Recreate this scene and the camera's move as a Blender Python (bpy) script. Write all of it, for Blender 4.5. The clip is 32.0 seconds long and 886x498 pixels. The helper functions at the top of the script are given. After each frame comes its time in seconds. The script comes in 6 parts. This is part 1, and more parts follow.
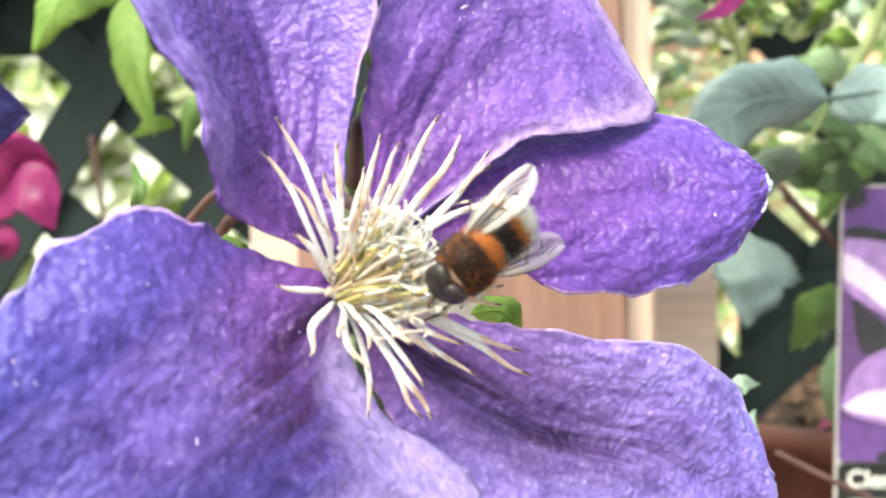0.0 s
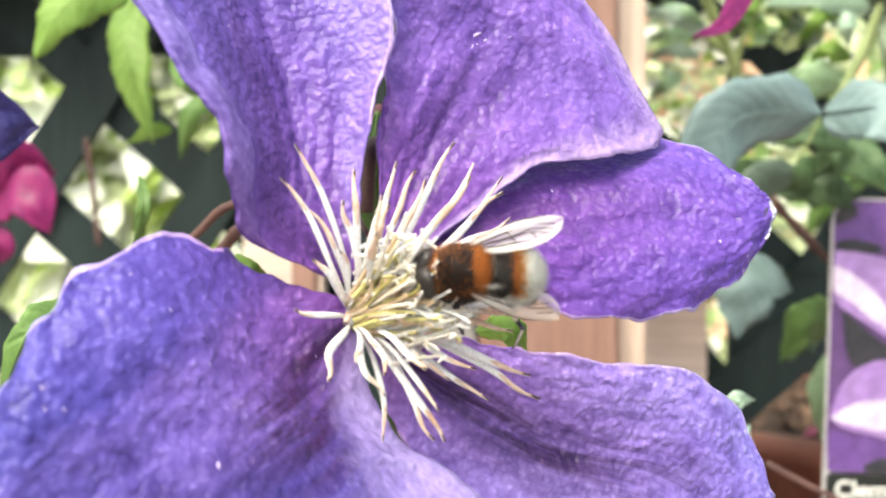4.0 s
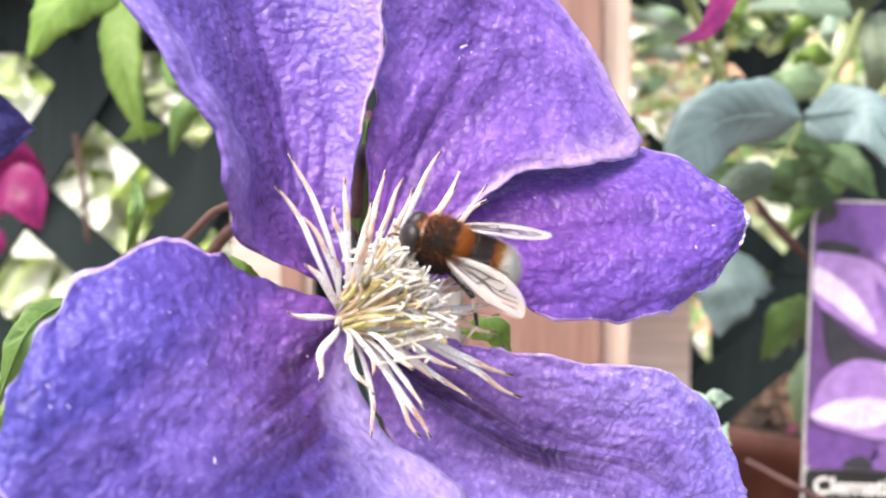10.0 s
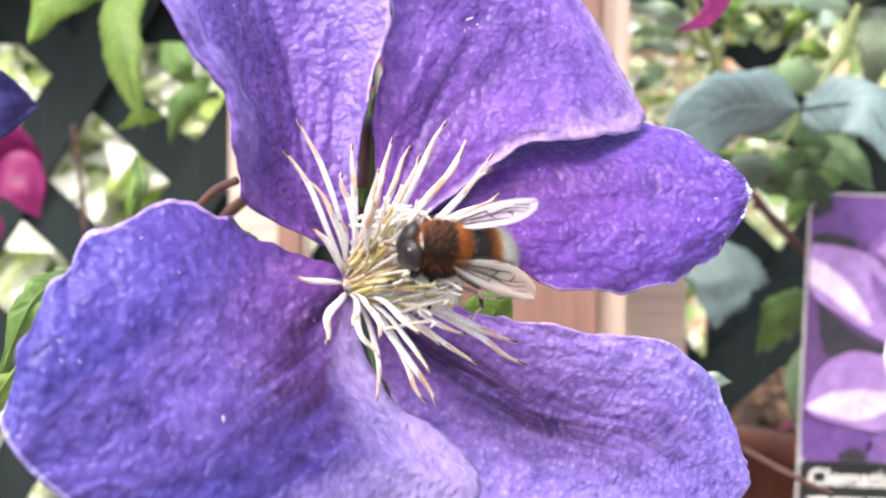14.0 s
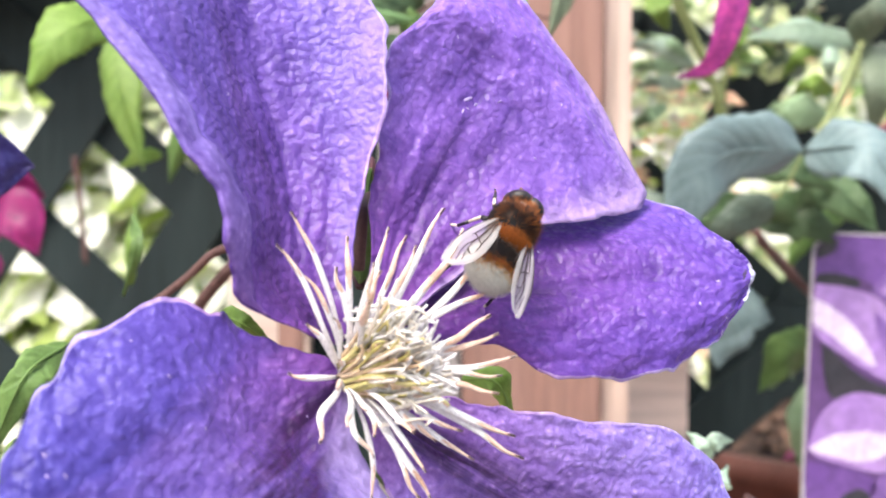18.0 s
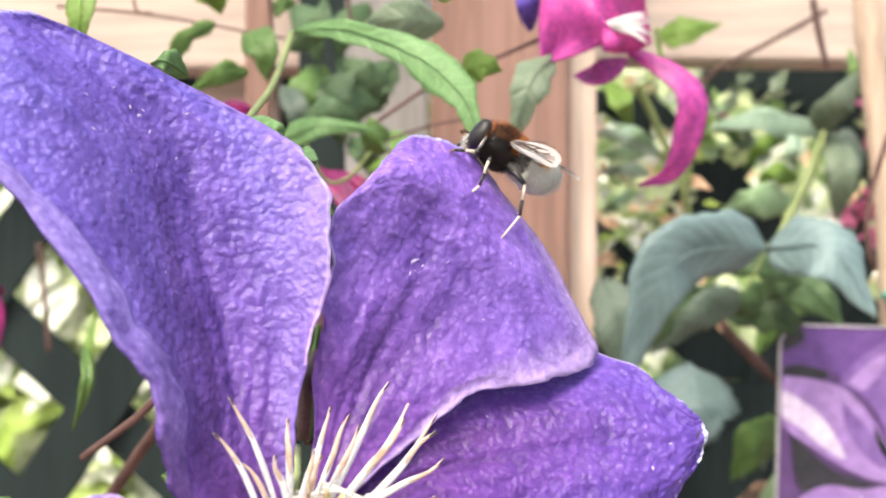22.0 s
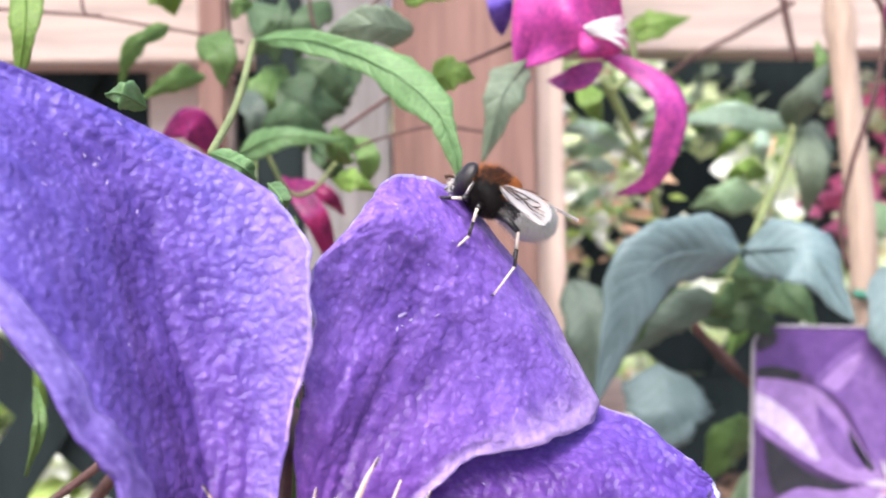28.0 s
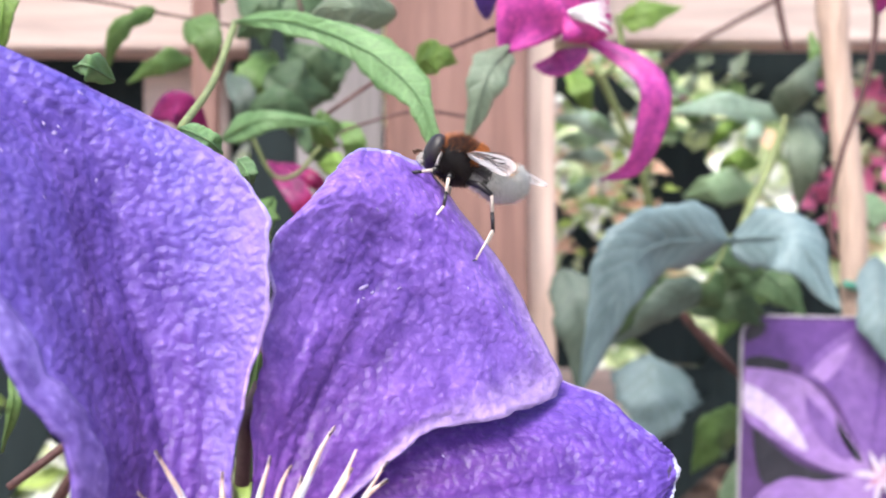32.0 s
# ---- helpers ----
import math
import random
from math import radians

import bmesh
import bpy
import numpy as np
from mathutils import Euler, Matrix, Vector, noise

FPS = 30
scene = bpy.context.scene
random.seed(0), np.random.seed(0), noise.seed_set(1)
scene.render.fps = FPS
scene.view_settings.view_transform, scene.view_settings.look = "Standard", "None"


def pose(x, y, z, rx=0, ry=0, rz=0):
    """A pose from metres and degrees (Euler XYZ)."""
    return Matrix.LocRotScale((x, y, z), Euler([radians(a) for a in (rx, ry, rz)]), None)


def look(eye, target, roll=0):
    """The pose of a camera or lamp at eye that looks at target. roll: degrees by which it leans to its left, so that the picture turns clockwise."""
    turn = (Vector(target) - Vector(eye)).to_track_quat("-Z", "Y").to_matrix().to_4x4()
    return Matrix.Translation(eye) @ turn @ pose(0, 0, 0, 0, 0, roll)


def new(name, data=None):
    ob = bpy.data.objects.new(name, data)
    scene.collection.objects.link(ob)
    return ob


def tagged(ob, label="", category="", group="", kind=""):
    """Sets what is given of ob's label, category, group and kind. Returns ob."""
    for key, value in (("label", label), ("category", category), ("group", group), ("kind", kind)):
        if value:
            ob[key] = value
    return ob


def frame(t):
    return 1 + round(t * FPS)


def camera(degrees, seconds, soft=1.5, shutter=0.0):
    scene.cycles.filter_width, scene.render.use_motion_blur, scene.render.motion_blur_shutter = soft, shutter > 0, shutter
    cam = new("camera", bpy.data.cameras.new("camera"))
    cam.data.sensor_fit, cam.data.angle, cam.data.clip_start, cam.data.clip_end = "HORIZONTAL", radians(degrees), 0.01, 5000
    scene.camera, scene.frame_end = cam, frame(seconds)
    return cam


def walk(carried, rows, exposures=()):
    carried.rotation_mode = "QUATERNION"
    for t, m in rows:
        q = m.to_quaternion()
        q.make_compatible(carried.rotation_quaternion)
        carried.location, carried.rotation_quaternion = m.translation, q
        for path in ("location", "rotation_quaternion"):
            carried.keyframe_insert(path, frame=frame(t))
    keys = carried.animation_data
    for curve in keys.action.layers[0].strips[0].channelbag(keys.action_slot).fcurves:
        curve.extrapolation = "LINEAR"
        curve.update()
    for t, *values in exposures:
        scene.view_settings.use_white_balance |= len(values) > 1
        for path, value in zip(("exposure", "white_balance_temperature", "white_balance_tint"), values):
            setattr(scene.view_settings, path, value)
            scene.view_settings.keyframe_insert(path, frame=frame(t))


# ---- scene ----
cam = camera(43.0, 32.0, soft=2.0)
cam.data.dof.use_dof = True
cam.data.dof.focus_distance = 0.165
cam.data.dof.aperture_fstop = 27.0
# seconds, place, yaw, pitch, roll
CAMERA_ROWS = [
    (0, 0.0084, -0.1604, 1.1977, 1.70, -2.00, -1.14),
    (0.5, 0.0066, -0.1641, 1.1970, 1.59, -1.96, -0.87),
    (1, 0.0062, -0.1654, 1.1968, 1.51, -1.89, -0.89),
    (1.5, 0.0036, -0.1666, 1.1986, 1.08, -1.79, -0.53),
    (2, 0.0038, -0.1670, 1.1964, 0.88, -1.93, -0.27),
    (2.5, 0.0027, -0.1672, 1.1973, 1.06, -1.88, -0.20),
    (3, 0.0043, -0.1615, 1.1979, 1.19, -2.07, -0.54),
    (3.5, 0.0049, -0.1618, 1.2007, 1.09, -2.04, -0.60),
    (5.5, 0.0053, -0.1680, 1.2015, 0.66, -1.94, -0.00),
    (6, 0.0045, -0.1665, 1.1988, 0.77, -1.76, 0.00),
    (6.5, 0.0015, -0.1645, 1.1944, 0.71, -1.43, 0.38),
    (7, 0.0003, -0.1654, 1.1999, 0.44, -1.36, 0.10),
    (7.5, -0.0004, -0.1667, 1.2025, 0.08, -1.74, -0.11),
    (8, 0.0010, -0.1674, 1.2010, 0.05, -1.66, 0.04),
    (8.5, 0.0015, -0.1694, 1.2016, -0.01, -1.84, -0.09),
    (9, 0.0026, -0.1690, 1.2025, -0.01, -1.87, 0.00),
    (9.5, 0.0027, -0.1689, 1.2032, 0.06, -2.09, -0.13),
    (10, 0.0052, -0.1695, 1.2026, 0.34, -2.23, -0.17),
    (10.5, 0.0054, -0.1699, 1.2019, 0.49, -2.13, -0.13),
    (11, 0.0048, -0.1693, 1.2016, 0.51, -2.14, -0.07),
    (11.5, 0.0038, -0.1694, 1.2023, 0.48, -2.13, -0.10),
    (12, 0.0037, -0.1705, 1.2027, 0.42, -2.22, -0.13),
    (12.5, 0.0056, -0.1709, 1.2012, 0.47, -2.07, -0.09),
    (13, 0.0045, -0.1696, 1.2018, 0.13, -2.10, -0.28),
    (13.5, 0.0040, -0.1708, 1.1981, 0.03, -2.19, 0.07),
    (15.5, 0.0024, -0.1694, 1.2001, 0.02, -1.98, 0.34),
    (16, 0.0025, -0.1674, 1.2041, 0.02, -1.54, 0.37),
    (16.5, 0.0028, -0.1678, 1.2065, 0.23, -1.47, 0.30),
    (17, 0.0036, -0.1689, 1.2070, 0.09, -1.45, 0.36),
    (17.5, 0.0059, -0.1695, 1.2076, 0.14, -1.48, 0.31),
    (18, 0.0044, -0.1678, 1.2084, 0.19, -1.51, 0.41),
    (18.5, 0.0068, -0.1660, 1.2060, -0.47, -1.58, 0.54),
    (19, 0.0078, -0.1647, 1.2070, -0.71, -1.36, 0.45),
    (19.5, 0.0109, -0.1645, 1.2114, -0.98, -0.74, 0.40),
    (20, 0.0115, -0.1684, 1.2121, -1.34, -0.42, 0.38),
    (20.5, 0.0120, -0.1660, 1.2118, -1.42, -0.24, 0.45),
    (21, 0.0104, -0.1633, 1.2150, -1.53, 0.11, 0.69),
    (21.5, 0.0094, -0.1653, 1.2178, -0.98, 1.09, 0.15),
    (22, 0.0086, -0.1650, 1.2243, -1.01, 1.31, -0.02),
    (22.5, 0.0053, -0.1610, 1.2292, -1.33, 1.17, -0.41),
    (23, 0.0059, -0.1527, 1.2315, -2.63, 0.94, -1.12),
    (23.5, 0.0048, -0.1531, 1.2359, -2.95, 0.35, -1.15),
    (24, 0.0063, -0.1537, 1.2357, -3.61, 0.33, -1.36),
    (24.5, 0.0061, -0.1547, 1.2349, -3.60, 0.32, -0.96),
    (26.5, 0.0041, -0.1553, 1.2324, -3.53, 0.39, -0.85),
    (27, 0.0041, -0.1558, 1.2330, -3.36, 0.29, -0.72),
    (27.5, 0.0043, -0.1528, 1.2339, -3.21, 0.34, -0.75),
    (28, 0.0041, -0.1509, 1.2345, -3.37, 0.23, -0.81),
    (28.5, 0.0052, -0.1526, 1.2357, -3.13, 0.41, -0.74),
    (29, 0.0065, -0.1517, 1.2351, -3.24, 0.19, -0.44),
    (29.5, 0.0071, -0.1491, 1.2352, -3.44, 0.09, -0.44),
    (30, 0.0060, -0.1502, 1.2356, -3.38, 0.21, -0.35),
    (30.5, 0.0067, -0.1525, 1.2353, -3.28, 0.26, -0.44),
    (31, 0.0071, -0.1530, 1.2339, -3.26, 0.18, -0.45),
    (31.5, 0.0093, -0.1523, 1.2326, -3.28, -0.03, -0.41),
    (32, 0.0097, -0.1516, 1.2315, -3.18, -0.03, -0.38),
]
walk(cam, [(t, pose(x, y, z, 90 + pitch, 0, yaw) @ pose(0, 0, 0, 0, 0, roll)) for t, x, y, z, yaw, pitch, roll in CAMERA_ROWS],
     exposures=[(0, 1.46, 6950, -7), (3, 1.43, 6950, -5), (6, 1.41, 6800, 0), (9, 1.38, 6600, 6), (11, 1.36, 6500, 8), (16, 1.32, 6500, 8), (19, 1.33, 6450, 7), (20, 1.28, 6600, 3), (21, 1.26, 6750, 2), (22, 1.22, 6850, 2), (24, 1.19, 6650, 3), (27, 1.19, 6250, 9), (28, 1.19, 6120, 10), (32, 1.17, 6050, 10)])

# ---------------------------------------------------------------- light
world = bpy.data.worlds.new("sky")
scene.world = world
world.use_nodes = True
wn = world.node_tree.nodes
sky = wn.new("ShaderNodeTexSky")
sky.sky_type = "NISHITA"
sky.sun_disc = False
sky.sun_elevation, sky.sun_rotation = radians(58), radians(207)
sky.air_density, sky.dust_density, sky.ozone_density = 1.0, 6.0, 1.0
world.node_tree.links.new(sky.outputs[0], wn["Background"].inputs[0])
wn["Background"].inputs[1].default_value = 0.15
sun = new("sun", bpy.data.lights.new("sun", "SUN"))
sun.data.energy, sun.data.angle, sun.data.color = 1.15, radians(16), (1.0, 0.96, 0.92)
sun.matrix_world = look((-0.28, -0.55, 1.0), (0, 0, 0))


# ---------------------------------------------------------------- materials
def material(name, rough=0.6, metal=0.0, spec=0.5):
    m = bpy.data.materials.new(name)
    m.use_nodes = True
    b = m.node_tree.nodes["Principled BSDF"]
    b.inputs["Roughness"].default_value = rough
    b.inputs["Metallic"].default_value = metal
    b.inputs["Specular IOR Level"].default_value = spec
    return m, m.node_tree.nodes, m.node_tree.links, b


def ramp(nodes, links, source, stops):
    r = nodes.new("ShaderNodeValToRGB")
    while len(r.color_ramp.elements) < len(stops):
        r.color_ramp.elements.new(0.5)
    for e, (at, c) in zip(r.color_ramp.elements, stops):
        e.position, e.color = at, (*c, 1)
    links.new(source, r.inputs[0])
    return r.outputs[0]


def noise_tex(nodes, links, coords, scale, detail=4, rough=0.55, stretch=None):
    n = nodes.new("ShaderNodeTexNoise")
    n.inputs["Scale"].default_value, n.inputs["Detail"].default_value, n.inputs["Roughness"].default_value = scale, detail, rough
    if stretch:
        mp = nodes.new("ShaderNodeMapping")
        mp.inputs["Scale"].default_value = stretch
        links.new(coords, mp.inputs[0])
        coords = mp.outputs[0]
    links.new(coords, n.inputs["Vector"])
    return n.outputs["Fac"]


def blend(nodes, links, fac, a, b, kind="MIX"):
    m = nodes.new("ShaderNodeMix")
    m.data_type, m.blend_type = "RGBA", kind
    for slot, v in ((0, fac), (6, a), (7, b)):
        if isinstance(v, (int, float)):
            m.inputs[slot].default_value = v
        elif isinstance(v, tuple):
            m.inputs[slot].default_value = (*v, 1)
        else:
            links.new(v, m.inputs[slot])
    return m.outputs[2]


def bump(nodes, links, b, height, strength, distance):
    n = nodes.new("ShaderNodeBump")
    n.inputs["Strength"].default_value, n.inputs["Distance"].default_value = strength, distance
    links.new(height, n.inputs["Height"])
    links.new(n.outputs[0], b.inputs["Normal"])


def thin(nodes, links, b, colour, share):
    """Lets some light through a leaf or petal."""
    t = nodes.new("ShaderNodeBsdfTranslucent")
    mix = nodes.new("ShaderNodeMixShader")
    mix.inputs[0].default_value = share
    links.new(colour, t.inputs[0])
    links.new(b.outputs[0], mix.inputs[1])
    links.new(t.outputs[0], mix.inputs[2])
    links.new(mix.outputs[0], nodes["Material Output"].inputs[0])


def mottled(name, c1, c2, scale=30.0, rough=0.6, relief=0.3, depth=0.001, coords="Object", stretch=None, spec=0.4, through_share=0.0, vary=0.0):
    m, nodes, links, b = material(name, rough, 0, spec)
    tc = nodes.new("ShaderNodeTexCoord").outputs[coords]
    big = noise_tex(nodes, links, tc, scale, 3, 0.5, stretch)
    small = noise_tex(nodes, links, tc, scale * 7, 5, 0.65, stretch)
    colour = ramp(nodes, links, big, [(0.3, c1), (0.7, c2)])
    fine = ramp(nodes, links, small, [(0.3, (0.72, 0.72, 0.72)), (0.7, (1.18, 1.18, 1.18))])
    colour = blend(nodes, links, 1.0, colour, fine, "MULTIPLY")
    if vary:
        info = nodes.new("ShaderNodeObjectInfo")
        hsv = nodes.new("ShaderNodeHueSaturation")
        mr = nodes.new("ShaderNodeMapRange")
        mr.inputs[3].default_value, mr.inputs[4].default_value = 1 - vary, 1 + vary
        links.new(info.outputs["Random"], mr.inputs[0])
        links.new(mr.outputs[0], hsv.inputs["Value"])
        links.new(colour, hsv.inputs["Color"])
        colour = hsv.outputs[0]
    links.new(colour, b.inputs["Base Color"])
    bump(nodes, links, b, small, relief, depth)
    if through_share:
        thin(nodes, links, b, colour, through_share)
    return m


def leaf_material(name, c1, c2, rough, share, vary=0.18):
    """Leaf skin with side veins; UV runs across and along, in centimetres."""
    m, nodes, links, b = material(name, rough, 0, 0.5)
    uv = nodes.new("ShaderNodeTexCoord").outputs["UV"]
    sep = nodes.new("ShaderNodeSeparateXYZ")
    links.new(uv, sep.inputs[0])
    off = nodes.new("ShaderNodeMath")
    off.operation = "ABSOLUTE"
    links.new(sep.outputs[0], off.inputs[0])
    slant = nodes.new("ShaderNodeMath")
    slant.operation = "MULTIPLY_ADD"
    slant.inputs[1].default_value = -0.9
    links.new(off.outputs[0], slant.inputs[0])
    links.new(sep.outputs[1], slant.inputs[2])
    join = nodes.new("ShaderNodeCombineXYZ")
    links.new(slant.outputs[0], join.inputs[0])
    wave = nodes.new("ShaderNodeTexWave")
    wave.inputs["Scale"].default_value, wave.inputs["Distortion"].default_value, wave.inputs["Detail"].default_value = 0.55, 1.2, 2
    links.new(join.outputs[0], wave.inputs["Vector"])
    vein = ramp(nodes, links, wave.outputs["Fac"], [(0.0, (0.0, 0.0, 0.0)), (0.82, (0.1, 0.1, 0.1)), (1.0, (1, 1, 1))])
    big = noise_tex(nodes, links, uv, 0.9, 4, 0.6)
    fine = noise_tex(nodes, links, uv, 9.0, 4, 0.6)
    colour = ramp(nodes, links, big, [(0.3, c1), (0.7, c2)])
    colour = blend(nodes, links, 1.0, colour, ramp(nodes, links, fine, [(0.3, (0.8, 0.8, 0.8)), (0.7, (1.15, 1.15, 1.15))]), "MULTIPLY")
    pale = tuple(min(1, c * 1.22 + 0.015) for c in c2)
    half = nodes.new("ShaderNodeMath")
    half.operation = "MULTIPLY"
    half.inputs[1].default_value = 0.32
    links.new(vein, half.inputs[0])
    colour = blend(nodes, links, half.outputs[0], colour, pale)
    info = nodes.new("ShaderNodeObjectInfo")
    hsv = nodes.new("ShaderNodeHueSaturation")
    mr = nodes.new("ShaderNodeMapRange")
    mr.inputs[3].default_value, mr.inputs[4].default_value = 1 - vary, 1 + vary
    links.new(info.outputs["Random"], mr.inputs[0])
    links.new(mr.outputs[0], hsv.inputs["Value"])
    links.new(colour, hsv.inputs["Color"])
    colour = hsv.outputs[0]
    links.new(colour, b.inputs["Base Color"])
    h = nodes.new("ShaderNodeMath")
    h.operation = "MULTIPLY_ADD"
    h.inputs[1].default_value = -0.8
    links.new(vein, h.inputs[0])
    links.new(fine, h.inputs[2])
    bump(nodes, links, b, h.outputs[0], 0.5, 0.0006)
    thin(nodes, links, b, colour, share)
    return m


def math_node(nodes, links, op, a, b, c=None):
    n = nodes.new("ShaderNodeMath")
    n.operation = op
    for slot, v in enumerate((a, b, c)):
        if isinstance(v, (int, float)):
            n.inputs[slot].default_value = v
        elif v is not None:
            links.new(v, n.inputs[slot])
    return n.outputs[0]


def petal_material(name, edge, body, bar, relief=1.0, share=0.2, bars=None, tip=(0.88, 1.03, 1.08), rim=None, rough=0.40):
    """Sepal skin: leathery wrinkles along the length, sunken veins, and dark ribs along a bar (its place across, half width, end along, strength).
    UV runs across and along, in centimetres; the layer named span runs from rim to rim and from base to tip."""
    m, nodes, links, b = material(name, rough, 0, 0.36)
    tc = nodes.new("ShaderNodeTexCoord")
    uv, ob = tc.outputs["UV"], tc.outputs["Object"]
    sep = nodes.new("ShaderNodeSeparateXYZ")
    links.new(uv, sep.inputs[0])
    off = math_node(nodes, links, "ABSOLUTE", sep.outputs[0], 0)
    wob = noise_tex(nodes, links, uv, 1.6, 4, 0.6, (2.0, 0.8, 1))
    total = math_node(nodes, links, "ADD", off, math_node(nodes, links, "MULTIPLY_ADD", wob, 0.9, -0.45))
    base = ramp(nodes, links, total, [(0.0, body), (0.5, body), (1.0, edge)])
    # redder towards the heart, bluer towards the tip
    along = math_node(nodes, links, "FRACT", math_node(nodes, links, "MULTIPLY", sep.outputs[1], 0.1), 0)
    base = blend(nodes, links, 1.0, base, ramp(nodes, links, along, [(0.03, (1.0, 0.60, 0.70)), (0.17, (1.04, 0.84, 0.90)), (0.32, (1.0, 1.0, 1.0)), (0.53, tip)]), "MULTIPLY")
    span = nodes.new("ShaderNodeUVMap")
    span.uv_map = "span"
    across = nodes.new("ShaderNodeSeparateXYZ")
    links.new(span.outputs[0], across.inputs[0])
    streak = noise_tex(nodes, links, uv, 5.5, 4, 0.6, (1.0, 0.10, 1))
    if bars:
        at, half, end, depth = bars
        away = math_node(nodes, links, "ABSOLUTE", math_node(nodes, links, "ADD", math_node(nodes, links, "MULTIPLY_ADD", wob, 0.3, across.outputs[0]), -at - 0.15), 0)
        near = ramp(nodes, links, math_node(nodes, links, "DIVIDE", away, half), [(0.25, (1, 1, 1)), (1.0, (0, 0, 0))])
        fade = ramp(nodes, links, across.outputs[1], [(end * 0.45, (1, 1, 1)), (end, (0, 0, 0))])
        ribs = ramp(nodes, links, streak, [(0.38, (0.4, 0.4, 0.4)), (0.56, (1, 1, 1))])
        mask = math_node(nodes, links, "MULTIPLY", math_node(nodes, links, "MULTIPLY", near, fade), math_node(nodes, links, "MULTIPLY", ribs, depth))
        base = blend(nodes, links, mask, base, bar)
    # broad blotches, long wrinkles, veined cells, fine grain
    blotch = noise_tex(nodes, links, ob, 190, 4, 0.6)
    warp = nodes.new("ShaderNodeTexNoise")
    warp.inputs["Scale"].default_value, warp.inputs["Detail"].default_value = 5.0, 3
    links.new(uv, warp.inputs["Vector"])
    push = nodes.new("ShaderNodeVectorMath")
    push.operation = "MULTIPLY_ADD"
    push.inputs[1].default_value = (0.10, 0.10, 0.0)
    links.new(warp.outputs["Color"], push.inputs[0])
    links.new(uv, push.inputs[2])
    warp3 = nodes.new("ShaderNodeTexNoise")
    warp3.inputs["Scale"].default_value, warp3.inputs["Detail"].default_value = 420.0, 2
    links.new(ob, warp3.inputs["Vector"])
    push3 = nodes.new("ShaderNodeVectorMath")
    push3.operation = "MULTIPLY_ADD"
    push3.inputs[1].default_value = (0.0011, 0.0011, 0.0011)
    links.new(warp3.outputs["Color"], push3.inputs[0])
    links.new(ob, push3.inputs[2])
    skin = push3.outputs[0]
    cells = nodes.new("ShaderNodeTexVoronoi")
    cells.feature = "SMOOTH_F1"
    cells.inputs["Scale"].default_value, cells.inputs["Smoothness"].default_value = 920.0, 0.5
    links.new(skin, cells.inputs["Vector"])
    wrinkle = noise_tex(nodes, links, skin, 620.0, 3, 0.55)
    grain = noise_tex(nodes, links, skin, 2300.0, 2, 0.6)
    vein = noise_tex(nodes, links, uv, 3.4, 3, 0.55, (1.0, 0.55, 1))
    # one blister in four stands out pale: its sparkle is painted as lighter colour
    chosen = nodes.new("ShaderNodeSeparateColor")
    links.new(cells.outputs["Color"], chosen.inputs[0])
    pick = ramp(nodes, links, chosen.outputs[0], [(0.66, (0, 0, 0)), (0.80, (1, 1, 1))])
    top = ramp(nodes, links, cells.outputs["Distance"], [(0.10, (1, 1, 1)), (0.42, (0, 0, 0))])
    blister = math_node(nodes, links, "MULTIPLY", pick, top)
    # own mottling plus painted relief shade: hollows darker, crests lighter
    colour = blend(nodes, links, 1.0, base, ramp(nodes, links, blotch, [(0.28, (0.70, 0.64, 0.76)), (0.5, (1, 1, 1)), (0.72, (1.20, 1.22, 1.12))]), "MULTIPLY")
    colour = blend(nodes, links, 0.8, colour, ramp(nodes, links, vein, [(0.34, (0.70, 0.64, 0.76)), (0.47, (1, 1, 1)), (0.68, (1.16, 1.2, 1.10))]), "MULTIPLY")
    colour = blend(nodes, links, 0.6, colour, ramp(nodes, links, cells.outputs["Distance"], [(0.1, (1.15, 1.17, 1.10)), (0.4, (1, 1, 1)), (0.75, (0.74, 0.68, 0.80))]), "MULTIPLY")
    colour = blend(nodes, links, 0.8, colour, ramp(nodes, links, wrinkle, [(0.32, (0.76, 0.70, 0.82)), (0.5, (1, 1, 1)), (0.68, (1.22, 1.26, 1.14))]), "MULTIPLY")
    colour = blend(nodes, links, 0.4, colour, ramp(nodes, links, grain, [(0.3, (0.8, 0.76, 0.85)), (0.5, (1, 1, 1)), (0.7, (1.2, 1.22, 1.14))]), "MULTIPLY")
    colour = blend(nodes, links, math_node(nodes, links, "MULTIPLY", blister, 0.75), colour, blend(nodes, links, 1.0, colour, (1.55, 1.75, 1.35), "MULTIPLY"))
    # scattered pale flecks
    scarred = noise_tex(nodes, links, uv, 11.0, 6, 0.75)
    colour = blend(nodes, links, ramp(nodes, links, scarred, [(0.705, (0, 0, 0)), (0.745, (0.8, 0.8, 0.8))]), colour, (0.46, 0.38, 0.70))
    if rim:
        # sheen painted as a pale band along one rim, with an uneven border
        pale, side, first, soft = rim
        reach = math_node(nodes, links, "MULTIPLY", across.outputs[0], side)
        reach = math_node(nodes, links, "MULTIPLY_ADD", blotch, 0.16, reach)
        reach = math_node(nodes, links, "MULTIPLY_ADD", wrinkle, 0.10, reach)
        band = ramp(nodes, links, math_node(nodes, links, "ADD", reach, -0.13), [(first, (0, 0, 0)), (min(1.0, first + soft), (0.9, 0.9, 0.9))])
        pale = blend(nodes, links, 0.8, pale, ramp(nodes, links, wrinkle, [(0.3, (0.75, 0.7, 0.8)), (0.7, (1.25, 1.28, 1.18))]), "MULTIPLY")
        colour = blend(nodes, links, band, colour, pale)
    links.new(colour, b.inputs["Base Color"])
